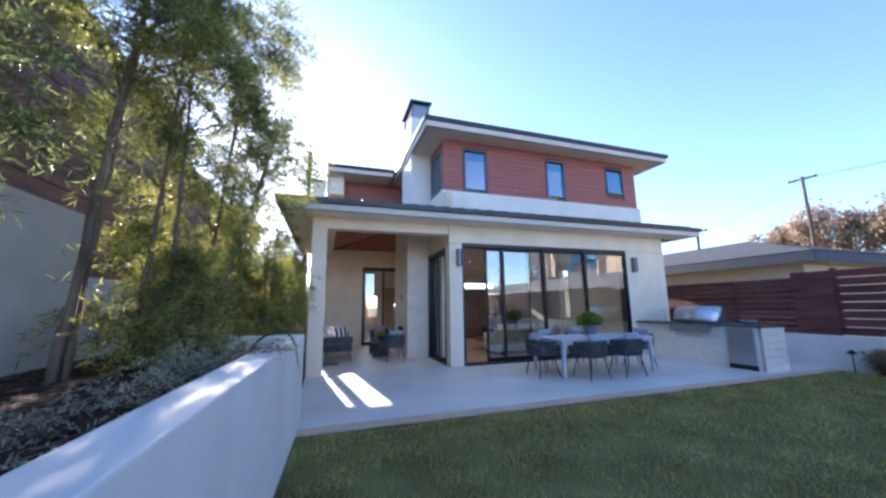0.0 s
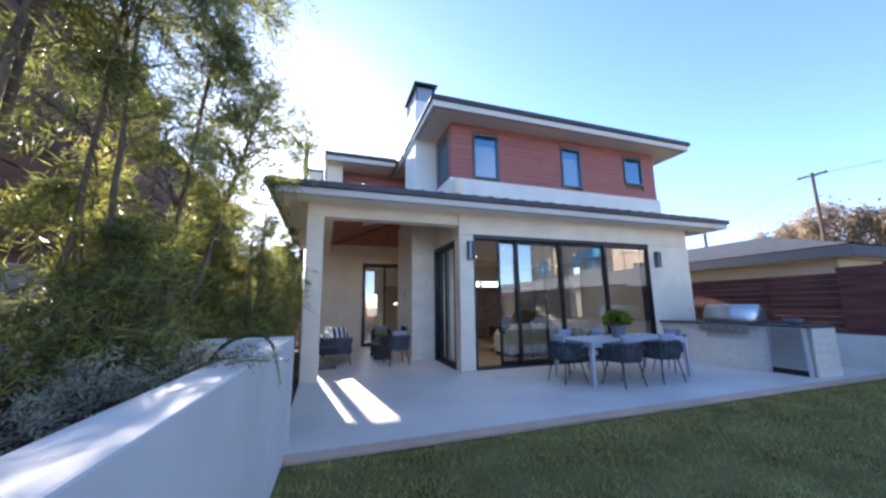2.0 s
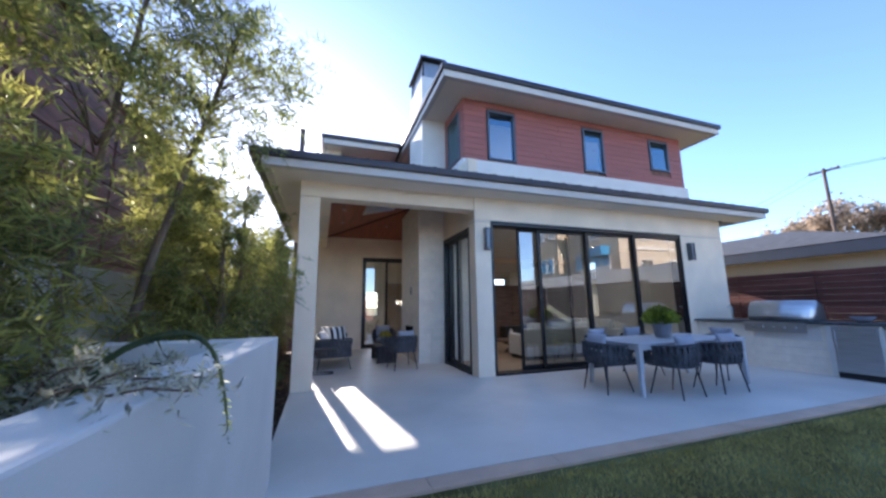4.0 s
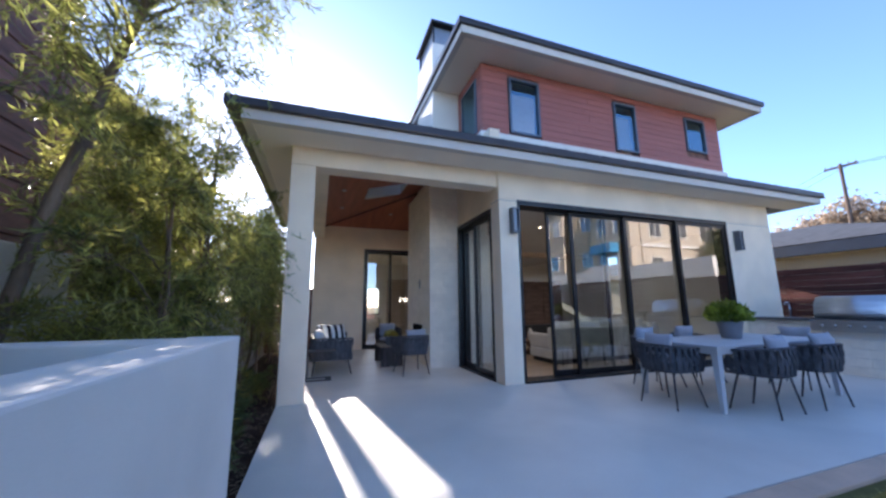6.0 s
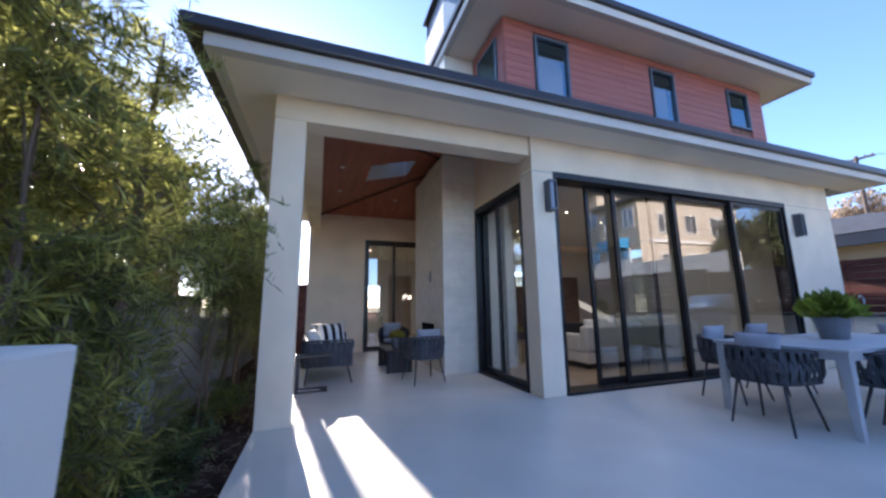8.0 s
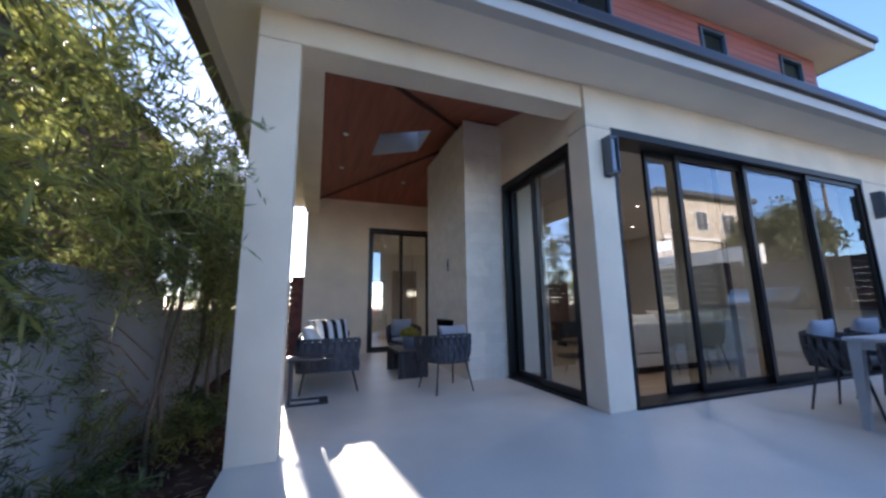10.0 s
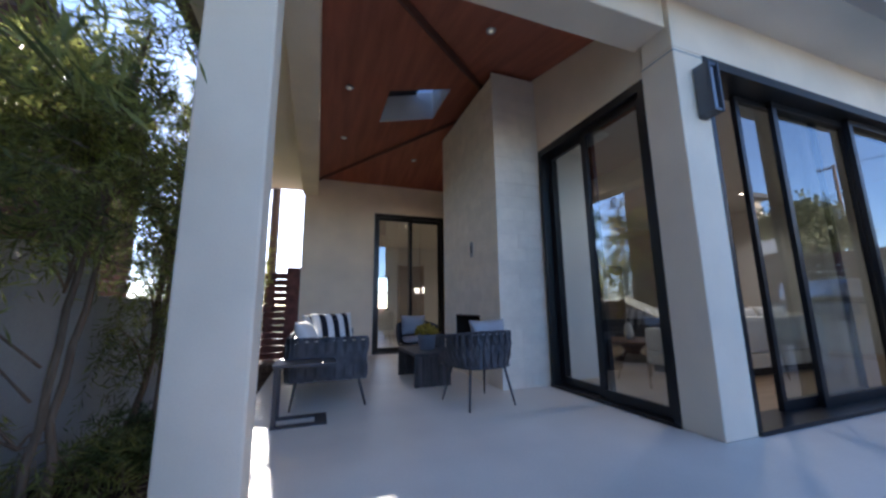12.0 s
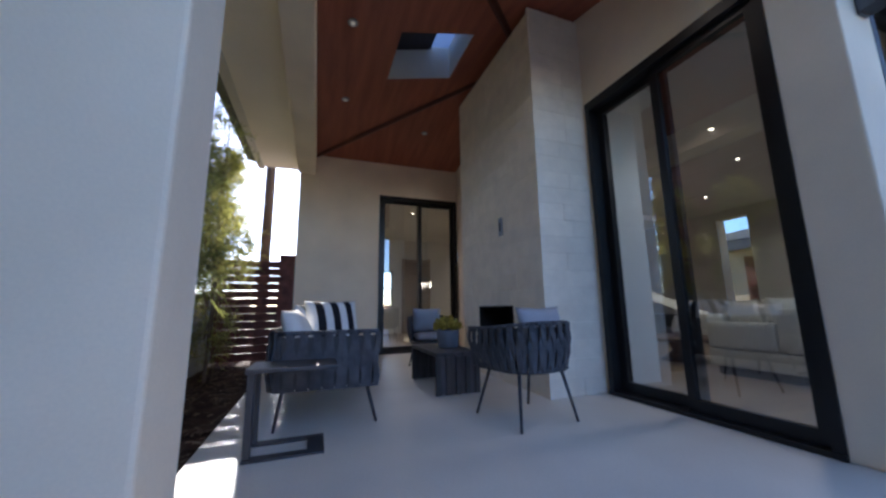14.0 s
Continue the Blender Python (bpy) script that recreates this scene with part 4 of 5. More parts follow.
# ---------- planting ----------
def needles(r, starts, dirs, length, width, per, twig):
    """Narrow leaves along twigs: numpy arrays of quads. starts, dirs: one row a twig."""
    n = len(starts)
    s = np.repeat(starts, per, 0)
    d = np.repeat(dirs, per, 0)
    k = np.tile(np.linspace(0.12, 1.0, per), n)[:, None] * twig * np.repeat(r.uniform(0.7, 1.25, n), per)[:, None]
    droop = np.zeros_like(s)
    droop[:, 2] = -(k[:, 0] ** 2) * 0.5 / max(twig, 0.01)
    p = s + d * k + droop
    side = np.cross(d, r.normal(size=d.shape))
    side /= np.linalg.norm(side, axis=1)[:, None] + 1e-9
    ax = d * 0.55 + side * 0.85 + np.array((0, 0, -0.10))
    ax /= np.linalg.norm(ax, axis=1)[:, None]
    wd = np.cross(ax, r.normal(size=d.shape))
    wd /= np.linalg.norm(wd, axis=1)[:, None] + 1e-9
    L = length * r.uniform(0.6, 1.25, len(p))[:, None]
    a, b, c, e = p, p + ax * L * 0.45 + wd * width / 2, p + ax * L, p + ax * L * 0.45 - wd * width / 2
    return np.stack([a, b, c, e], 1).reshape(-1, 3)


def quads(name, verts, mat):
    me = bpy.data.meshes.new(name)
    n = len(verts) // 4
    me.vertices.add(len(verts))
    me.vertices.foreach_set("co", verts.astype(np.float32).ravel())
    me.loops.add(len(verts))
    me.loops.foreach_set("vertex_index", np.arange(len(verts), dtype=np.int32))
    me.polygons.add(n)
    me.polygons.foreach_set("loop_start", np.arange(n, dtype=np.int32) * 4)
    me.update(calc_edges=True)
    me.materials.append(mat)
    return me


def unit(v):
    return v / (np.linalg.norm(v, axis=-1, keepdims=True) + 1e-9)


def tapered(bm, pts, radii, n=9):
    """One continuous tapering limb through the points."""
    rings = []
    for i, p in enumerate(pts):
        t = (pts[min(i + 1, len(pts) - 1)] - pts[max(i - 1, 0)]).normalized()
        a = t.cross(Vector((0.3, 1, 0.1))).normalized()
        b = t.cross(a)
        rings.append([bm.verts.new(p + (a * math.cos(2 * math.pi * k / n) + b * math.sin(2 * math.pi * k / n)) * radii[i] * (1 + 0.12 * math.sin(k * 2.1 + i))) for k in range(n)])
    for u, v in zip(rings, rings[1:]):
        for k in range(n):
            bm.faces.new((u[k], u[(k + 1) % n], v[(k + 1) % n], v[k]))
    bm.faces.new(rings[0][::-1])
    bm.faces.new(rings[-1])


def fern_pine(base, lean, height, crown, clumps, seed, label, mat, stems=1, leaf=0.105, per=22, twigs=13, r0=0.035, spray=0.30, limbs=(), group="fern pines along the wall"):
    """Slender tree: tapered leaning trunk, limbs to clumps, and narrow drooping leaves. crown: (centre offset, radii)."""
    r = np.random.RandomState(seed)
    tree = thing("fern_pine_tree", base, label, "tree", 0, group)
    top = np.array((lean[0], lean[1], height))
    for k in range(stems):
        bm = bmesh.new()
        off = r.normal(size=2) * 0.05 + np.array((k * 0.13, 0))
        steps, wob = 16, np.cumsum(r.normal(size=(17, 2)) * 0.018, 0)
        pts = []
        for i in range(steps + 1):
            f = i / steps
            w2 = wob[i] * (1 - f)
            pts.append(Vector((off[0] * (1 - f) + top[0] * f ** 1.2 + w2[0], off[1] * (1 - f) + top[1] * f ** 1.2 + w2[1], top[2] * f - 0.05 * (i == 0))))
        tapered(bm, pts, [r0 * (1.15 - 0.95 * i / steps) for i in range(steps + 1)])
        part("trunk", bm, BARK, tree, "slender grey-brown trunk", True)
    cc, rad = np.array(crown[0]), np.array(crown[1])
    d = unit(r.normal(size=(clumps, 3)))
    cen = cc + d * rad * r.uniform(0.2, 1.0, (clumps, 1)) ** 0.6
    # the leader carries sprays to its tip
    lead = np.linspace(0.80, 0.97, 5)[:, None]
    cen = np.concatenate([cen, top * np.concatenate([lead ** 1.2, lead ** 1.2, lead], 1)] + [np.array([q]) for q in limbs])
    clumps = len(cen)
    bm = bmesh.new()
    for c in cen:
        f = min(0.98, max(0.15, (c[2] - 0.35) / height))
        a = Vector((top[0] * f ** 1.2, top[1] * f ** 1.2, top[2] * f))
        c = Vector(c)
        mid = a.lerp(c, 0.5) + Vector((0, 0, 0.08))
        rod(bm, a, mid, 0.007, 0.005, 5)
        rod(bm, mid, c, 0.005, 0.002, 5)
    # sprays: a few arching twigs from each limb's end, outward and drooping, with long narrow leaves
    out = unit(cen - cc + r.normal(size=cen.shape) * 0.35) * np.array((1, 1, 0.55)) + np.array((0, 0, 0.10))
    st = np.repeat(cen, twigs, 0) + r.normal(size=(clumps * twigs, 3)) * np.array((0.085, 0.085, 0.05))
    di = unit(r.normal(size=st.shape) * 0.55 + np.repeat(unit(out), twigs, 0))
    side = unit(np.cross(di, r.normal(size=di.shape))) * 0.0025
    tip = st + di * spray * 0.85 + np.array((0, 0, -0.05))
    q = new("twig_rest", quads("twig_rest", np.stack([st - side, st + side, tip + side * 0.4, tip - side * 0.4], 1).reshape(-1, 3), BARK))
    q.parent = tree
    tagged(q, kind="stuff")
    tagged(part("branchwork", bm, BARK, tree, smooth=True), kind="stuff")
    v = needles(r, st, di, leaf, leaf * 0.1, per, spray)
    f = new("crown", quads("crown", v, mat))
    f.parent = tree
    return tree


TALL = "slender fern pine with drooping green leaves"
fern_pine((-1.86, 3.80, 0.90), (0.22, 0.30, 0), 4.6, ((0.25, 0.2, 3.45), (1.30, 1.25, 1.30)), 74, 1, TALL + " in the raised planter", LEAF_MID, 2, r0=0.032)
fern_pine((-2.02, 2.75, 0.90), (0.05, 0.0, 0), 3.2, ((0.05, 0.1, 1.6), (0.30, 0.7, 1.3)), 16, 35, TALL + " in the raised planter", LEAF_DARK, 1, r0=0.03)
fern_pine((-1.42, 4.15, 0.90), (0.05, 0.15, 0), 4.3, ((0.10, 0.30, 2.9), (0.75, 1.0, 1.45)), 60, 2, TALL + " in the raised planter", LEAF_MID, 2, r0=0.021)
fern_pine((-1.35, 4.95, 0.90), (0.25, 0.3, 0), 3.5, ((0.05, 0.25, 1.45), (0.5, 0.7, 1.1)), 12, 3, TALL + " in the raised planter", LEAF, 1, r0=0.025)
fern_pine((-1.60, 6.15, -0.04), (0.85, 0.05, 0), 4.6, ((0.58, 0.05, 3.75), (0.80, 0.70, 0.85)), 72, 4, "leaning fern pine with a thin trunk and sparse crown", LEAF_MID, 1, r0=0.045, twigs=8)
fern_pine((-1.50, 8.15, -0.04), (0.1, 0.1, 0), 3.7, ((-0.15, 0.0, 2.15), (0.42, 0.6, 0.85)), 36, 5, TALL + " beside the garden wall", LEAF_MID, 1, leaf=0.085, per=28, r0=0.03)
fern_pine((-1.55, 7.30, -0.04), (0.0, 0.1, 0), 3.4, ((0.0, 0.0, 2.4), (0.45, 0.5, 0.85)), 24, 36, TALL + " beside the garden wall", LEAF, 1, r0=0.03)
fern_pine((-0.95, 7.45, -0.04), (0.05, 0.1, 0), 3.2, ((-0.10, -0.1, 1.85), (0.50, 0.60, 1.2)), 38, 6, TALL + " beside the garden wall", LEAF, 2, r0=0.028, limbs=((0.28, 0.25, 2.15), (0.42, 0.35, 2.05), (0.35, 0.45, 1.85), (0.25, 0.1, 2.35), (0.48, 0.5, 1.9)))
fern_pine((-0.97, 9.20, -0.04), (0.28, 0.05, 0), 2.7, ((0.05, 0.05, 1.85), (0.48, 0.45, 0.50)), 42, 7, "fern pine with a bare twisted trunk and green crown", LEAF_MID, 2, leaf=0.085, per=28, r0=0.018, limbs=((-0.30, -0.1, 0.95), (-0.22, -0.2, 0.75), (-0.12, -0.1, 0.55), (0.05, 0.1, 0.35), (0.15, 0.15, 0.25), (-0.35, -0.2, 1.1), (-0.05, -0.15, 0.4)))
fern_pine((-0.92, 10.3, -0.04), (0.18, 0.1, 0), 3.4, ((0.02, 0.05, 1.95), (0.38, 0.5, 1.25)), 46, 8, TALL + " beside the low grey wall", LEAF_MID, 2, leaf=0.085, per=28, r0=0.022, twigs=10)
fern_pine((-0.95, 11.6, -0.04), (0.05, 0.1, 0), 3.0, ((-0.02, 0.05, 1.75), (0.34, 0.7, 1.1)), 40, 9, TALL + " beside the low grey wall", LEAF, 1, leaf=0.085, per=28, r0=0.022)
fern_pine((-1.00, 13.2, -0.04), (0.05, 0.1, 0), 3.5, ((0.0, 0.05, 1.9), (0.36, 0.7, 1.35)), 48, 10, TALL + " beside the low grey wall", LEAF, 1, leaf=0.085, per=28, r0=0.022)
fern_pine((-1.75, 16.6, -0.04), (0.1, 0.1, 0), 4.6, ((-0.15, 0.05, 2.9), (0.50, 0.8, 1.6)), 40, 11, TALL + " beyond the side gate", LEAF, 1, r0=0.03)
fern_pine((-1.75, 9.2, -0.04), (0.0, 0.1, 0), 3.3, ((-0.25, 0.0, 1.95), (0.30, 0.6, 0.8)), 20, 12, TALL + " behind the garden wall", LEAF_MID, 1, leaf=0.085, per=28, r0=0.03)
fern_pine((-2.3, 15.4, -0.04), (0.1, 0.1, 0), 3.9, ((0.05, 0.05, 2.1), (0.6, 1.0, 1.6)), 44, 34, TALL + " beyond the side gate", LEAF_DARK, 2, r0=0.03)
fern_pine((-1.2, 6.9, -0.04), (0.0, 0.0, 0), 1.4, ((0.0, 0.0, 0.75), (0.45, 0.55, 0.6)), 24, 13, "young bushy fern pine in the mulch strip", LEAF, 2, r0=0.015)
fern_pine((-1.25, 8.0, -0.04), (0.0, 0.0, 0), 1.5, ((-0.05, -0.1, 0.8), (0.35, 0.5, 0.65)), 22, 33, "young bushy fern pine in the mulch strip", LEAF_DARK, 2, leaf=0.085, per=28, r0=0.015)
fern_pine((-1.50, 4.25, 0.90), (0.0, 0.0, 0), 1.3, ((0.0, 0.0, 0.65), (0.38, 0.35, 0.5)), 15, 32, "young bushy fern pine in the raised planter", LEAF, 2, r0=0.015)
fern_pine((-1.15, 4.05, 0.90), (0.0, 0.1, 0), 1.1, ((-0.05, 0.1, 0.55), (0.30, 0.45, 0.45)), 15, 37, "young bushy fern pine in the raised planter", LEAF, 2, r0=0.012)
fern_pine((-0.9, 6.6, -0.04), (0.0, 0.0, 0), 2.5, ((-0.12, 0.0, 1.3), (0.4, 0.65, 1.05)), 40, 14, "young bushy fern pine in the mulch strip", LEAF, 2, r0=0.015)


def shrub(place, radii, seed, stems, label, mat, leaf=0.03, name="rosemary_bush", over=()):
    r = np.random.RandomState(seed)
    ob = thing(name, place, label, "shrub", 0, "low shrubs in the planter")
    bm = bmesh.new()
    S, D = [], []
    for i in range(stems):
        a = r.uniform(0, 2 * math.pi)
        reach = r.uniform(0.4, 1.0)
        end = np.array((math.cos(a) * radii[0] * reach, math.sin(a) * radii[1] * reach, radii[2] * r.uniform(0.3, 1.0)))
        if i < len(over):
            end = np.array(over[i])
        p0 = np.array((r.normal() * 0.03, r.normal() * 0.03, -0.03))
        mid = end * 0.5 + np.array((0, 0, radii[2] * 0.45))
        pts = [(1 - t) ** 2 * p0 + 2 * t * (1 - t) * mid + t * t * end for t in np.linspace(0, 1, 6)]
        for q0, q1 in zip(pts, pts[1:]):
            rod(bm, q0, q1, 0.0045, 0.003, 4)
        for t in np.linspace(0.15, 1, 7):
            S.append((1 - t) ** 2 * p0 + 2 * t * (1 - t) * mid + t * t * end)
            D.append(unit(end - p0 + r.normal(size=3) * 0.12))
            S.append(S[-1])
            D.append(unit(end - p0 + r.normal(size=3) * 0.28))
    part("stem", bm, BARK, ob, smooth=True)
    v = needles(r, np.array(S), np.array(D), leaf, 0.009, 10, 0.12)
    f = new("foliage", quads("foliage", v, mat))
    f.parent = ob


RM = "grey-green rosemary bush with trailing stems in the planter"
shrub((-0.82, 3.95, 0.92), (0.34, 0.55, 0.34), 21, 24, RM, LEAF_SAGE, 0.04, over=((0.44, -0.12, 0.27), (0.50, -0.30, 0.26), (0.58, -0.20, 0.24), (0.45, -0.45, 0.27), (0.60, -0.40, 0.24)))
shrub((-0.95, 3.55, 0.92), (0.30, 0.5, 0.30), 22, 16, RM, LEAF_SAGE, 0.04)
shrub((-1.05, 2.75, 0.92), (0.28, 0.45, 0.20), 23, 12, RM, LEAF_SAGE, over=((0.30, 0.75, 0.16), (0.10, 0.9, 0.20), (0.42, -0.5, 0.10), (0.48, 0.3, 0.12)))
shrub((-1.15, 1.95, 0.92), (0.3, 0.45, 0.24), 24, 13, RM, LEAF_SAGE, over=((0.35, 0.85, 0.18), (0.15, 1.0, 0.26), (0.5, 0.55, 0.10), (0.52, 0.1, 0.12), (0.3, 0.7, 0.22)))
shrub((-0.78, 9.9, -0.04), (0.28, 0.4, 0.35), 26, 26, "low strappy green plant in the mulch strip", LEAF_DARK, 0.07, "ground_cover_plant")
shrub((-0.75, 8.0, -0.04), (0.28, 0.4, 0.35), 27, 26, "low strappy green plant in the mulch strip", LEAF_DARK, 0.07, "ground_cover_plant")
shrub((-0.70, 7.0, -0.04), (0.28, 0.4, 0.35), 28, 26, "low strappy green plant in the mulch strip", LEAF_DARK, 0.07, "ground_cover_plant")
shrub((10.75, 4.55, -0.03), (0.22, 0.25, 0.48), 29, 40, "small brownish grass clump by the low white wall", LEAF_RUST, 0.06, "grass_clump")

# trailing frond over the planter wall
fr_ = thing("trailing_frond", (-0.63, 3.78, 1.0), "long green frond hanging over the planter wall", "plant")
pts = [Vector(p) for p in ((0, 0, 0), (0.12, 0.03, 0.22), (0.28, 0.05, 0.29), (0.38, 0.05, 0.24), (0.43, 0.05, 0.10), (0.45, 0.05, -0.02))]
curve = []
for i in range(21):
    u = i / 20 * (len(pts) - 1)
    k = min(int(u), len(pts) - 2)
    f = u - k
    p0, p1, p2, p3 = pts[max(k - 1, 0)], pts[k], pts[k + 1], pts[min(k + 2, len(pts) - 1)]
    curve.append(0.5 * (2 * p1 + (p2 - p0) * f + (2 * p0 - 5 * p1 + 4 * p2 - p3) * f * f + (3 * p1 - p0 - 3 * p2 + p3) * f ** 3))
bm = bmesh.new()
tapered(bm, curve, [0.015 * (1 - 0.85 * i / 20) for i in range(21)], 6)
part("stem", bm, LEAF_DARK, fr_, "long arching green stem", True)
pts = curve
rr = np.random.RandomState(77)
S, D = [], []
for a, b in zip(pts, pts[1:]):
    for t in np.linspace(0, 1, 4):
        S.append(np.array(a.lerp(b, t)))
        D.append(unit(np.array(b - a) + rr.normal(size=3) * 0.01))
f = new("foliage", quads("foliage", needles(rr, np.array(S), np.array(D), 0.022, 0.006, 3, 0.02), LEAF_DARK))
f.parent = fr_

# lawn blades
rr = np.random.RandomState(5)
n = 90000
px, py = rr.uniform(-0.25, 10.9, n), 5.10 - 7.5 * rr.uniform(0, 1, n) ** 1.3
ang, h = rr.uniform(0, 2 * math.pi, n), rr.uniform(0.02, 0.05, n)
dx, dy = np.cos(ang), np.sin(ang)
w = 0.004
lean = rr.normal(size=(n, 2)) * 0.018
a = np.stack([px - dx * w, py - dy * w, np.full(n, -0.032)], 1)
b = np.stack([px + dx * w, py + dy * w, np.full(n, -0.032)], 1)
c = np.stack([px + lean[:, 0] + dx * w * 0.3, py + lean[:, 1], -0.03 + h], 1)
d = np.stack([px + lean[:, 0] - dx * w * 0.3, py + lean[:, 1], -0.03 + h], 1)
tagged(new("grass", quads("grass", np.stack([a, b, c, d], 1).reshape(-1, 3), GRASS)), "short green lawn grass blades", "grass", kind="stuff")
# mulch chips
n = 5000
px, py = rr.uniform(-2.25, -0.36, n), rr.uniform(5.8, 14.5, n)
k = rr.uniform(0, 1, n) < 0.35
py = np.where(k, rr.uniform(-1.5, 5.45, n), py)
px = np.where(k, rr.uniform(-2.25, -0.5, n), px)
pz = np.where(k, 1.003, -0.035)
ang = rr.uniform(0, 6.28, n)
l, w = rr.uniform(0.015, 0.045, n), rr.uniform(0.005, 0.012, n)
ex, ey = np.cos(ang), np.sin(ang)
t1, t2 = rr.uniform(0, 0.02, n), rr.uniform(0, 0.02, n)
q = [np.stack([px + ex * l * u - ey * w * v, py + ey * l * u + ex * w * v, pz + (t1 if u > 0 else t2)], 1) for u, v in ((-1, -1), (1, -1), (1, 1), (-1, 1))]
tagged(new("mulch", quads("mulch", np.stack(q, 1).reshape(-1, 3), BARK)), "loose brown bark mulch chips", "mulch", kind="stuff")

# ---------- inside the house ----------
IY1 = 16.2
structure("floor_inside", boxes((3.26, 10.12, FY + 0.31, IY1, -0.05, 0.0), (0.21, 3.25, 14.86, 20.0, -0.05, 0.0), (3.25, 10.12, IY1, 20.0, -0.05, 0.0)), OAK, "pale oak plank floor of the living room", "floor")
structure("ceiling_inside", boxes((3.26, 10.12, FY + 0.31, 20.0, 3.2, 3.3), (0.21, 3.25, 14.86, 20.0, 3.2, 3.3)), PLASTER, "white plaster ceiling of the living room", "ceiling")
structure("wall_inside_back", boxes((0.2, 2.15, 19.8, 20.0, 0.0, 3.2), (2.75, 3.6, 19.8, 20.0, 0.0, 3.2), (2.15, 2.75, 19.8, 20.0, 0.0, 0.9), (2.15, 2.75, 19.8, 20.0, 2.1, 3.2), (3.6, 10.13, 19.8, 20.0, 0.0, 2.45), (3.6, 10.13, 19.8, 20.0, 2.85, 3.2), (3.6, 5.04, 19.8, 20.0, 2.45, 2.85), (9.9, 10.13, 19.8, 20.0, 2.45, 2.85)), PLASTER, "white plaster back wall of the living room", "wall")
structure("wall_inside_breast", boxes((3.252, 3.95, 10.95, 13.2, 0.0, 3.2)), PLASTER, "pale plaster chimney breast inside", "wall")
structure("wall_inside_lining", boxes((3.252, 3.262, 13.2, 14.6, 0.0, 3.2), (10.11, 10.128, FY + 0.31, 13.2, 0.0, 3.2), (10.11, 10.128, 13.9, 19.8, 0.0, 3.2), (10.11, 10.128, 13.2, 13.9, 0.0, 0.9), (10.11, 10.128, 13.2, 13.9, 3.0, 3.2)), PLASTER, "white plaster walls of the living room", "wall")
for i in range(1, 5):
    x0 = 3.85 + i * 1.22
    w = tagged(new("window_%d" % (i + 5)), "narrow high window with a black frame", "window", kind="structure")
    part("window_frame", boxes((x0, x0 + 1.16, 19.85, 19.95, 2.452, 2.50), (x0, x0 + 1.16, 19.85, 19.95, 2.80, 2.848), (x0, x0 + 0.05, 19.85, 19.95, 2.5, 2.8), (x0 + 1.11, x0 + 1.16, 19.85, 19.95, 2.5, 2.8)), FRAME, w)
w = tagged(new("window_5"), "tall rear window with a black frame", "window", kind="structure")
part("window_frame", boxes((2.152, 2.748, 19.85, 19.95, 0.902, 0.95), (2.152, 2.748, 19.85, 19.95, 2.05, 2.098), (2.152, 2.20, 19.85, 19.95, 0.95, 2.05), (2.70, 2.748, 19.85, 19.95, 0.95, 2.05), (2.20, 2.70, 19.87, 19.93, 1.50, 1.54)), FRAME, w)
def low_sofa(place, turn, L, label):
    ob = thing("sofa", place, label, "sofa", turn)
    part("base", boxes((0, L, 0, 0.92, 0.10, 0.30), bevel=0.03), SOFA_FABRIC, ob)
    part("plinth", boxes((0.06, L - 0.06, 0.06, 0.86, 0.0, 0.098)), BLACK_MATT, ob)
    part("backrest", boxes((0, L, 0, 0.20, 0.302, 0.78), bevel=0.05), SOFA_FABRIC, ob)
    for x in (0.0, L - 0.2):
        part("arm", boxes((x, x + 0.2, 0.202, 0.92, 0.302, 0.62), bevel=0.05), SOFA_FABRIC, ob)
    for k in range(3):
        w = (L - 0.4) / 3
        part("seat_cushion", boxes((0.2 + k * w + 0.005, 0.2 + (k + 1) * w - 0.005, 0.205, 0.93, 0.302, 0.45), bevel=0.04), SOFA_FABRIC, ob)
        bm = bmesh.new()
        pillow(bm, w * 0.9, 0.46, 0.2, Matrix.Translation((0.2 + (k + 0.5) * w, 0.32, 0.68)) @ pose(0, 0, 0, -12, 0, 0))
        part("back_cushion", bm, SOFA_FABRIC, ob, smooth=True)
low_sofa((4.95, 10.15, 0.0), 0, 2.6, "ivory fabric sofa with its back to the glass")
low_sofa((9.0, 10.9, 0.0), 90, 2.4, "ivory fabric sofa beside the living room wall")
it = thing("low_table", (5.6, 11.9, 0.0), "round dark wood low table with small objects", "table")
bm = bmesh.new()
lathe(bm, [(0.45, 0.30), (0.55, 0.31), (0.55, 0.35), (0.52, 0.36)], 28)
part("top", bm, WALNUT, it)
bm = bmesh.new()
lathe(bm, [(0.30, 0.0), (0.12, 0.15), (0.22, 0.30)], 20)
part("pedestal", bm, WALNUT, it, smooth=True)
def small_vase(x, y, z, h, mat, label):
    ob = thing("vase", (x, y, z), label, "vase")
    bm = bmesh.new()
    lathe(bm, [(0.05, 0), (0.085, h * 0.35), (0.06, h * 0.75), (0.03, h * 0.9), (0.04, h)], 16)
    part("body", bm, mat, ob, smooth=True)
small_vase(5.5, 11.85, 0.361, 0.30, CUSHION_WHITE, "small white vase on the low table")
small_vase(5.75, 12.05, 0.361, 0.18, POT_GREY, "small grey vase on the low table")
cab = thing("media_cabinet", (4.3, 15.6, 0.0), "warm brown wood wall cabinet", "cabinet")
part("body", boxes((0, 5.2, 0.0, 0.55, 0.0, 2.2), bevel=0.006), WALNUT, cab)
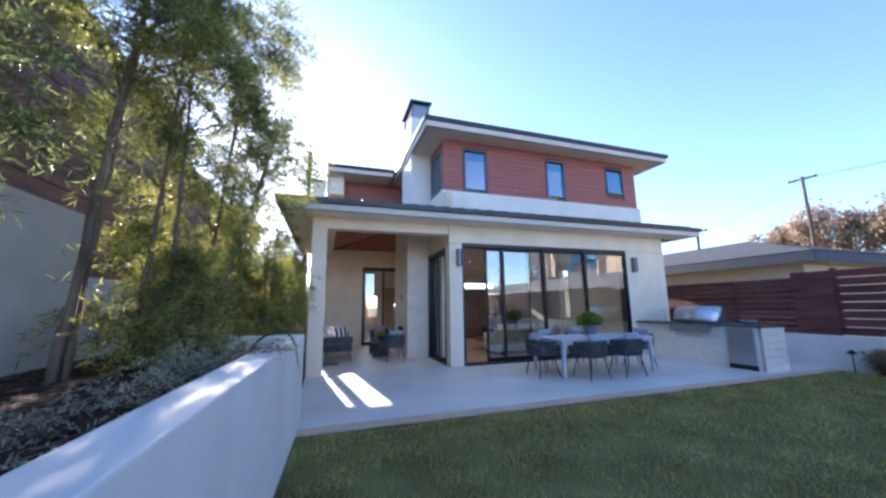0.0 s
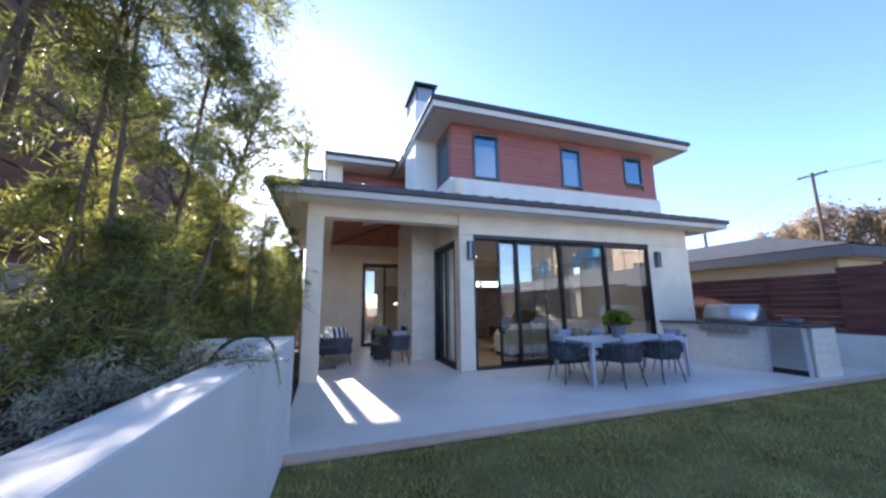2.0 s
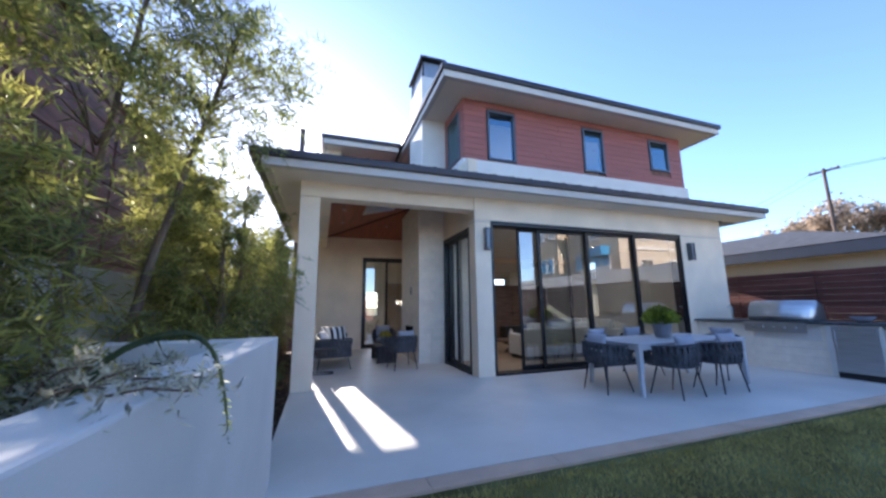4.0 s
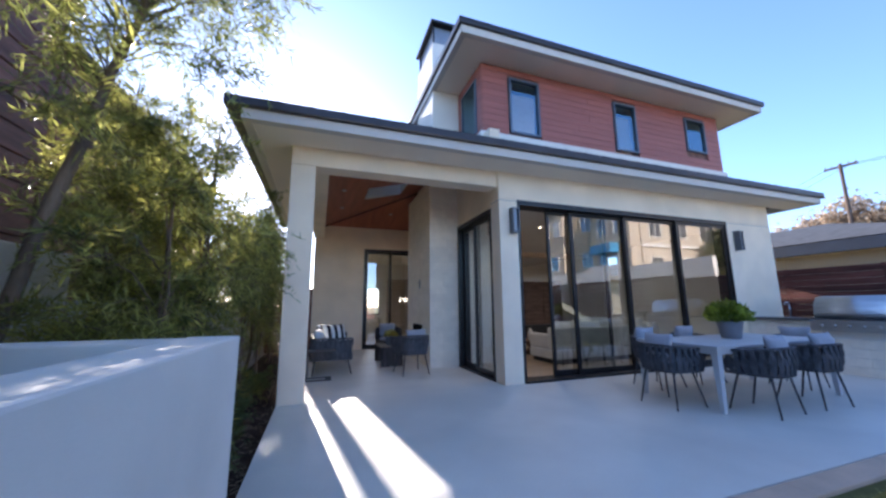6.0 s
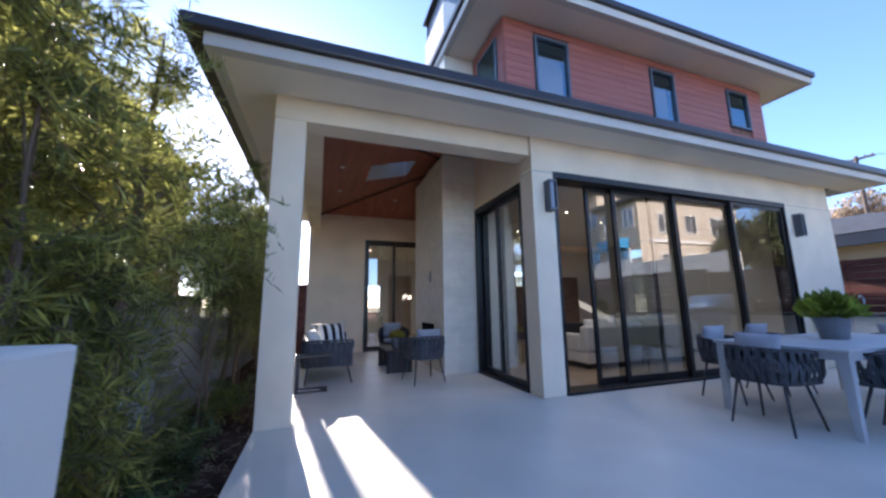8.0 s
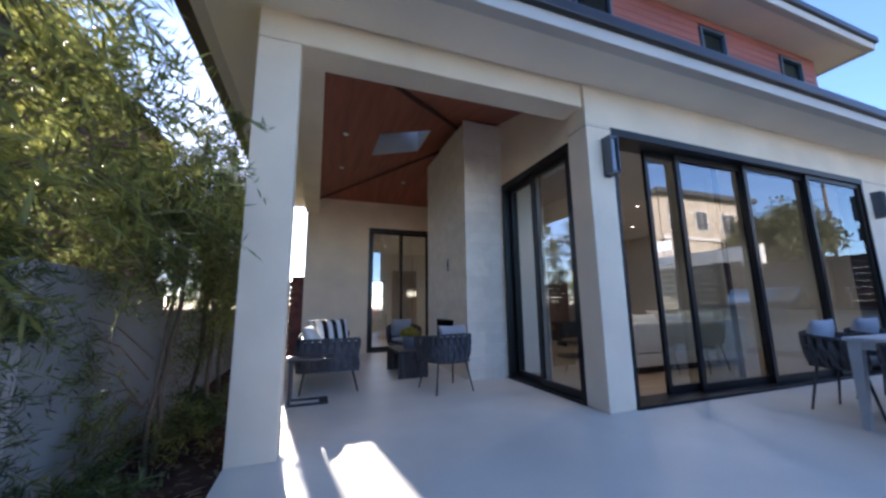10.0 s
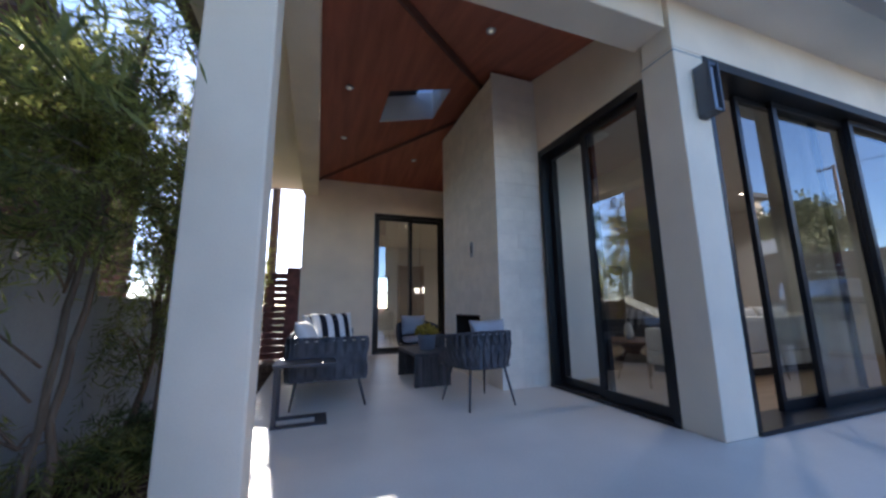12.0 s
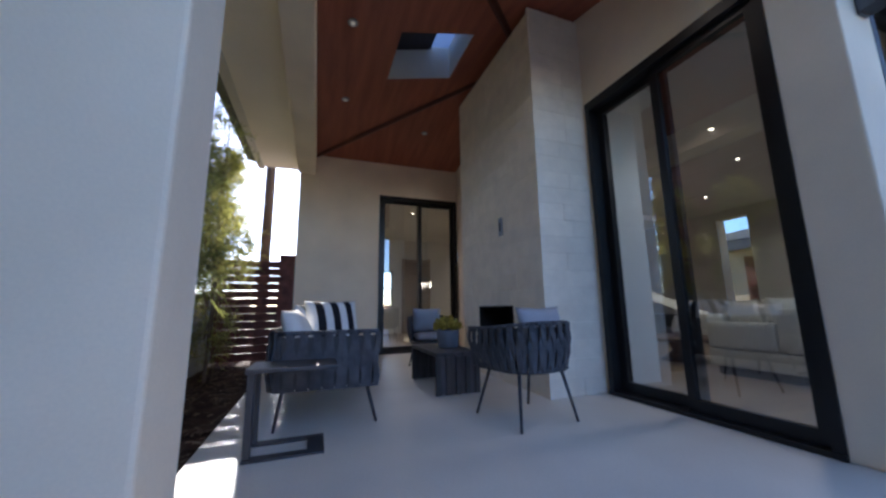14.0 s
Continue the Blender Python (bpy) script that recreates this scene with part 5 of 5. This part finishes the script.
for k in range(6):
    w = 5.2 / 6
    dr = part("door", boxes((k * w + 0.004, (k + 1) * w - 0.004, -0.022, -0.002, 0.06, 2.17), bevel=0.004), WALNUT, cab)
    part("handle", boxes((k * w + w - 0.05, k * w + w - 0.035, -0.04, -0.0225, 0.95, 1.25)), FRAME, dr, "slim black handle")
tv = thing("low_console", (6.3, 13.6, 0.0), "long low dark console with objects", "console")
part("body", boxes((0, 2.2, 0, 0.45, 0.12, 0.62), bevel=0.006), BLACK_MATT, tv)
for x in (0.1, 2.0):
    part("leg", boxes((x, x + 0.06, 0.05, 0.4, 0.0, 0.118)), BLACK_MATT, tv)
armc = tub_chair("armchair", (4.55, 13.9, 0.0), 150, "dark woven armchair in the living room", 0.7, 0.7, 0.42, 0.40, 0.75, 14, True)
for x, y in ((5.28, 10.86), (6.74, 11.39), (8.4, 11.4), (5.3, 12.9), (8.4, 13.0), (1.5, 15.7), (2.5, 16.2), (1.9, 17.2), (2.4, 17.9), (6.5, 17.5)):
    downlight(x, y, 3.199, WARM_LIGHT)
for i, (x, y) in enumerate(((4.6, 10.0), (6.8, 10.6), (8.6, 11.6), (6.2, 13.2), (1.8, 16.4), (5.5, 17.6))):
    lm = new("downlight_beam", bpy.data.lights.new("downlight_beam", "SPOT"))
    lm.data.energy, lm.data.color, lm.data.spot_size, lm.data.spot_blend, lm.data.shadow_soft_size = (30 if i == 4 else 11), (1.0, 0.94, 0.86), radians(150), 0.6, 0.08
    lm.location = (x, y, 3.15)
for x, y in ((0.55, 11.28), (0.58, 12.72), (1.92, 9.95), (2.03, 13.6)):
    lm = new("downlight_beam", bpy.data.lights.new("downlight_beam", "SPOT"))
    lm.data.energy, lm.data.color, lm.data.spot_size, lm.data.spot_blend, lm.data.shadow_soft_size = 2, (1.0, 0.90, 0.76), radians(130), 0.7, 0.05
    lm.location = (x, y, zl(x) - 0.06 if x < 1 else 3.85)
# rear room seen through the porch doors
rt = thing("dining_set_table", (1.2, 16.6, 0.0), "pale round table in the rear room", "table")
bm = bmesh.new()
lathe(bm, [(0.5, 0.72), (0.55, 0.73), (0.55, 0.75), (0.53, 0.755)], 28)
part("top", bm, CUSHION_WHITE, rt)
bm = bmesh.new()
lathe(bm, [(0.28, 0.0), (0.05, 0.06), (0.05, 0.72)], 18)
part("pedestal", bm, FRAME, rt, smooth=True)
shelf = thing("lit_shelf", (3.05, 19.2, 0.0), "warm lit wood shelf unit at the far end", "shelf")
part("back", boxes((0, 0.9, 0.5, 0.55, 0.0, 2.5)), WALNUT, shelf)
for z in (0.4, 0.9, 1.4, 1.9, 2.4):
    part("board", boxes((0, 0.9, 0.15, 0.498, z, z + 0.04)), WALNUT, shelf)
for x in (0, 0.86):
    part("side", boxes((x, x + 0.04, 0.14, 0.4985, 0.0, 2.5)), WALNUT, shelf)

cl = thing("chandelier", (3.55, 18.5, 1.75), "small glowing chandelier hanging in the rear room", "chandelier")
bm = bmesh.new()
rod(bm, (0, 0, 0), (0, 0, 1.445), 0.008, n=6)
part("cord", bm, FRAME, cl, "thin dark cord")
for k in range(6):
    bm = bmesh.new()
    a = k * math.pi / 3
    rod(bm, (0.16 * math.cos(a), 0.16 * math.sin(a), -0.30), (0.16 * math.cos(a), 0.16 * math.sin(a), -0.12), 0.006, n=8)
    part("light_tube", bm, WARM_LIGHT, cl, "warm glowing glass tube")
bm = bmesh.new()
lathe(bm, [(0.17, -0.04), (0.18, -0.02), (0.17, 0.0)], 18)
part("ring", bm, FRAME, cl)

# ---------- neighbour beyond the fence ----------
nb = thing("neighbour_house", (14.3, 6.9, 0.0), "single storey house with a grey hip roof and slate blue eaves", "house")
part("wall", boxes((0.5, 11.0, 0.5, 13.0, -0.1, 2.7)), TAN, nb)
part("fascia", boxes((-0.05, 11.6, -0.05, 0.05, 2.72, 3.06), (-0.05, 0.05, 0.05, 13.6, 2.72, 3.06), bevel=0.01), FASCIA_BLUE, nb, "slate blue fascia boards")
part("soffit", boxes((0.05, 11.5, 0.05, 13.5, 2.705, 2.74)), TAN, nb)
bm = bmesh.new()
a, b, c, d = (-0.06, -0.06, 3.082), (11.6, -0.06, 3.082), (11.6, 13.6, 3.082), (-0.06, 13.6, 3.082)
e, f2 = (4.4, 4.2, 4.3), (4.4, 9.4, 4.3)
poly(bm, [a, b, e]); poly(bm, [b, c, f2, e]); poly(bm, [c, d, f2]); poly(bm, [d, a, e, f2])
part("roof", bm, ROOF_GREY, nb, "grey composition shingle roof")
def pole(x, y, h, arm, label):
    ob = thing("utility_pole", (x, y, -0.1), label, "utility pole", 0, "utility poles")
    bm = bmesh.new()
    rod(bm, (0, 0, 0), (0, 0, h), 0.17, 0.12, 10)
    part("shaft", bm, TIMBER_POLE, ob, smooth=True)
    for k, z in enumerate((h - 0.25,)):
        part("crossarm", boxes((-0.06, 0.06, -arm / 2, arm / 2, z - 0.08, z + 0.08)), TIMBER_POLE, ob)
        for s in (-0.45, -0.25, 0.25, 0.45):
            bm = bmesh.new()
            lathe(bm, [(0.03, 0), (0.06, 0.06), (0.04, 0.16)], 8)
            ins = part("insulator", bm, POT_GREY, ob)
            ins.location = (0, s * arm, z + 0.08)
    return ob
pole(40.7, 18.6, 12.8, 2.0, "tall wooden utility pole with crossarms")
pole(33.4, 23.5, 8.5, 1.9, "wooden utility pole with one crossarm")
pole(46.0, -6.0, 14.0, 2.4, "wooden utility pole behind the garden")
def cable(name, a, b, sag):
    ob = thing(name, (0, 0, 0), "thin dark overhead cable between poles", "cable")
    bm = bmesh.new()
    a, b = Vector(a), Vector(b)
    pts = [a.lerp(b, i / 12) - Vector((0, 0, sag * 4 * (i / 12) * (1 - i / 12))) for i in range(13)]
    for p, q in zip(pts, pts[1:]):
        rod(bm, p, q, 0.015, n=4)
    part("wire", bm, BLACK_MATT, ob)
for s in (-0.8, 0.8):
    cable("overhead_cable", (40.7, 18.6 + s, 12.5), (46.0, -6.0 + s, 13.7), 0.6)
    cable("overhead_cable", (40.7, 18.6 + s, 12.5), (70.0, 60.0 + s, 12.0), 0.8)

def broad_tree(place, h, crown_r, seed, mat, label, leaf=0.36, clumps=80, group="far trees"):
    r = np.random.RandomState(seed)
    ob = thing("tree", place, label, "tree", 0, group)
    bm = bmesh.new()
    rod(bm, (0, 0, -0.2), (0.1, 0.1, h * 0.45), h * 0.03, h * 0.018, 8)
    cen = []
    for i in range(clumps):
        d = unit(r.normal(size=3))
        d[2] = d[2] * 0.75 + 0.1
        c = np.array((0, 0, h * 0.66)) + d * np.array((crown_r, crown_r, h * 0.33)) * r.uniform(0.45, 1.0)
        cen.append(c)
        if i % 3 == 0:
            rod(bm, (0.1, 0.1, h * 0.42), tuple(c), h * 0.010, 0.02, 5)
    part("trunk", bm, BARK, ob, smooth=True)
    cen = np.array(cen)
    n = 90
    p = np.repeat(cen, n, 0) + r.normal(size=(clumps * n, 3)) * crown_r * 0.12
    ax, sd = unit(r.normal(size=p.shape)), unit(r.normal(size=p.shape))
    L = leaf * r.uniform(0.6, 1.2, (len(p), 1))
    v = np.stack([p, p + ax * L * 0.5 + sd * L * 0.3, p + ax * L, p + ax * L * 0.5 - sd * L * 0.3], 1).reshape(-1, 3)
    f = new("crown", quads("crown", v, mat))
    f.parent = ob
RUST = "rust-brown autumn tree with a rounded uneven crown"
GREEN = "dull green broadleaf tree in the distance"
for i, (x, y, h, cr, m) in enumerate(((46, 14.5, 11.6, 3.8, LEAF_RUST), (46, 19.5, 11.6, 3.5, LEAF_RUST), (47, 23.8, 10.6, 2.8, LEAF_RUST), (46, 9.5, 11.5, 3.2, LEAF_FAR), (50, 28.5, 9.4, 2.2, LEAF_FAR), (50, 33.0, 9.2, 2.0, LEAF_FAR), (44, 4.0, 11.0, 3.0, LEAF_RUST), (36, -6.0, 9.0, 3.0, LEAF_FAR), (30, -2.0, 8.0, 2.6, LEAF_FAR), (40, -14.0, 9.5, 3.4, LEAF_FAR))):
    broad_tree((x, y, -0.1), h, cr, 40 + i, m, RUST if m is LEAF_RUST else GREEN)

# townhouse seen in the door glass
th = thing("townhouse", (22.0, -17.0, -0.1), "tan stucco three storey townhouse with white framed windows", "house")
part("wall", boxes((0, 9, 0, 8.0, 0, 10.4), (0, 9, 8.0, 12.6, 0, 8.6), (-1.0, -0.002, 2.0, 5.5, 3.4, 10.0), (-1.0, -0.002, 9.0, 12.5, 3.4, 8.5)), TAN, th)
part("roof", boxes((-0.6, 9.5, -0.5, 8.3, 10.402, 10.75), (-0.6, 9.5, 8.3, 13.1, 8.602, 8.95), (-1.5, -0.602, 1.6, 5.9, 10.002, 10.3), (-1.5, -0.602, 8.6, 12.9, 8.502, 8.8), bevel=0.03), ROOF_GREY, th, "low grey roof")
part("balcony", boxes((-1.8, -1.002, 9.2, 12.3, 3.3, 3.45), (-1.8, -1.74, 9.2, 12.3, 3.452, 4.3)), STUCCO_WHITE, th, "white balcony")
part("awning", boxes((-1.9, -1.003, 9.6, 11.6, 5.2, 5.9)), material("blue_awning", (0.03, 0.25, 0.48), 0.7, 0, 0.1, 2, 60, 0.1), th, "blue awning")
for y, z, w in ((2.6, 7.6, 1.1), (4.2, 7.6, 1.0), (6.6, 7.6, 1.3), (9.6, 6.6, 1.1), (11.2, 6.6, 1.0), (2.6, 4.4, 2.2), (6.6, 4.4, 1.3), (9.6, 4.2, 2.0)):
    x = -1.0 if (2.0 <= y <= 5.5 or 9.0 <= y <= 12.5) else 0.0
    wd = part("window", boxes((x - 0.06, x - 0.003, y, y + w, z, z + 0.08), (x - 0.06, x - 0.003, y, y + w, z + 1.42, z + 1.5), (x - 0.06, x - 0.003, y, y + 0.08, z + 0.08, z + 1.42), (x - 0.06, x - 0.003, y + w - 0.08, y + w, z + 0.08, z + 1.42), (x - 0.06, x - 0.003, y + w / 2 - 0.03, y + w / 2 + 0.03, z + 0.08, z + 1.42)), STUCCO_WHITE, th, "white framed window")
    glazing(boxes((x - 0.02, x - 0.004, y + 0.08, y + w - 0.08, z + 0.08, z + 1.42)), WINDOW_GLASS, wd, 0)
for x, z, w in ((0.7, 6.2, 1.3), (3.2, 6.2, 1.3), (5.9, 6.2, 1.6), (0.7, 3.3, 1.3), (3.2, 3.3, 2.0), (6.2, 3.3, 1.3)):
    y = 12.6
    wd = part("window", boxes((x, x + w, y + 0.003, y + 0.06, z, z + 0.09), (x, x + w, y + 0.003, y + 0.06, z + 1.41, z + 1.5), (x, x + 0.09, y + 0.003, y + 0.06, z + 0.09, z + 1.41), (x + w - 0.09, x + w, y + 0.003, y + 0.06, z + 0.09, z + 1.41), (x + w / 2 - 0.03, x + w / 2 + 0.03, y + 0.003, y + 0.06, z + 0.09, z + 1.41)), STUCCO_WHITE, th, "white framed window")
    part("pane", boxes((x + 0.09, x + w - 0.09, y + 0.004, y + 0.02, z + 0.09, z + 1.41)), GRANITE, wd, "dark window pane")
part("cornice", boxes((-0.1, 9.1, 12.603, 12.75, 5.5, 5.7), (-0.15, -0.003, 8.0, 12.6, 5.5, 5.7)), STUCCO_WHITE, th, "white string course")
structure("wall_far_white", boxes((17.5, 17.8, -20.0, 3.0, -0.1, 3.5), bevel=0.02), STUCCO_WHITE, "white stucco wall beyond the fence", "wall")
structure("wall_rear_white", boxes((-3.0, 17.5, -12.3, -12.0, -0.1, 2.6), bevel=0.02), STUCCO_WHITE, "white stucco wall behind the garden", "wall")
gp = thing("garden_pole", (-0.94, 17.5, -0.12), "tall round weathered timber pole beyond the gate", "pole")
bm = bmesh.new()
rod(bm, (0, 0, 0), (0, 0, 9.0), 0.125, 0.10, 12)
part("shaft", bm, TIMBER_POLE, gp, smooth=True)
part("cap", boxes((-0.11, 0.11, -0.11, 0.11, 9.0, 9.03), bevel=0.01), DARK_STEEL, gp, "flat metal cap")

pth = thing("path_light", (10.72, 4.95, -0.03), "small black garden path light by the low wall", "garden light")
bm = bmesh.new()
rod(bm, (0, 0, 0), (0, 0, 0.42), 0.012)
part("stake", bm, FRAME, pth, smooth=True)
bm = bmesh.new()
lathe(bm, [(0.05, 0.40), (0.09, 0.42), (0.02, 0.48), (0.015, 0.49)], 16)
part("hood", bm, FRAME, pth, smooth=True)
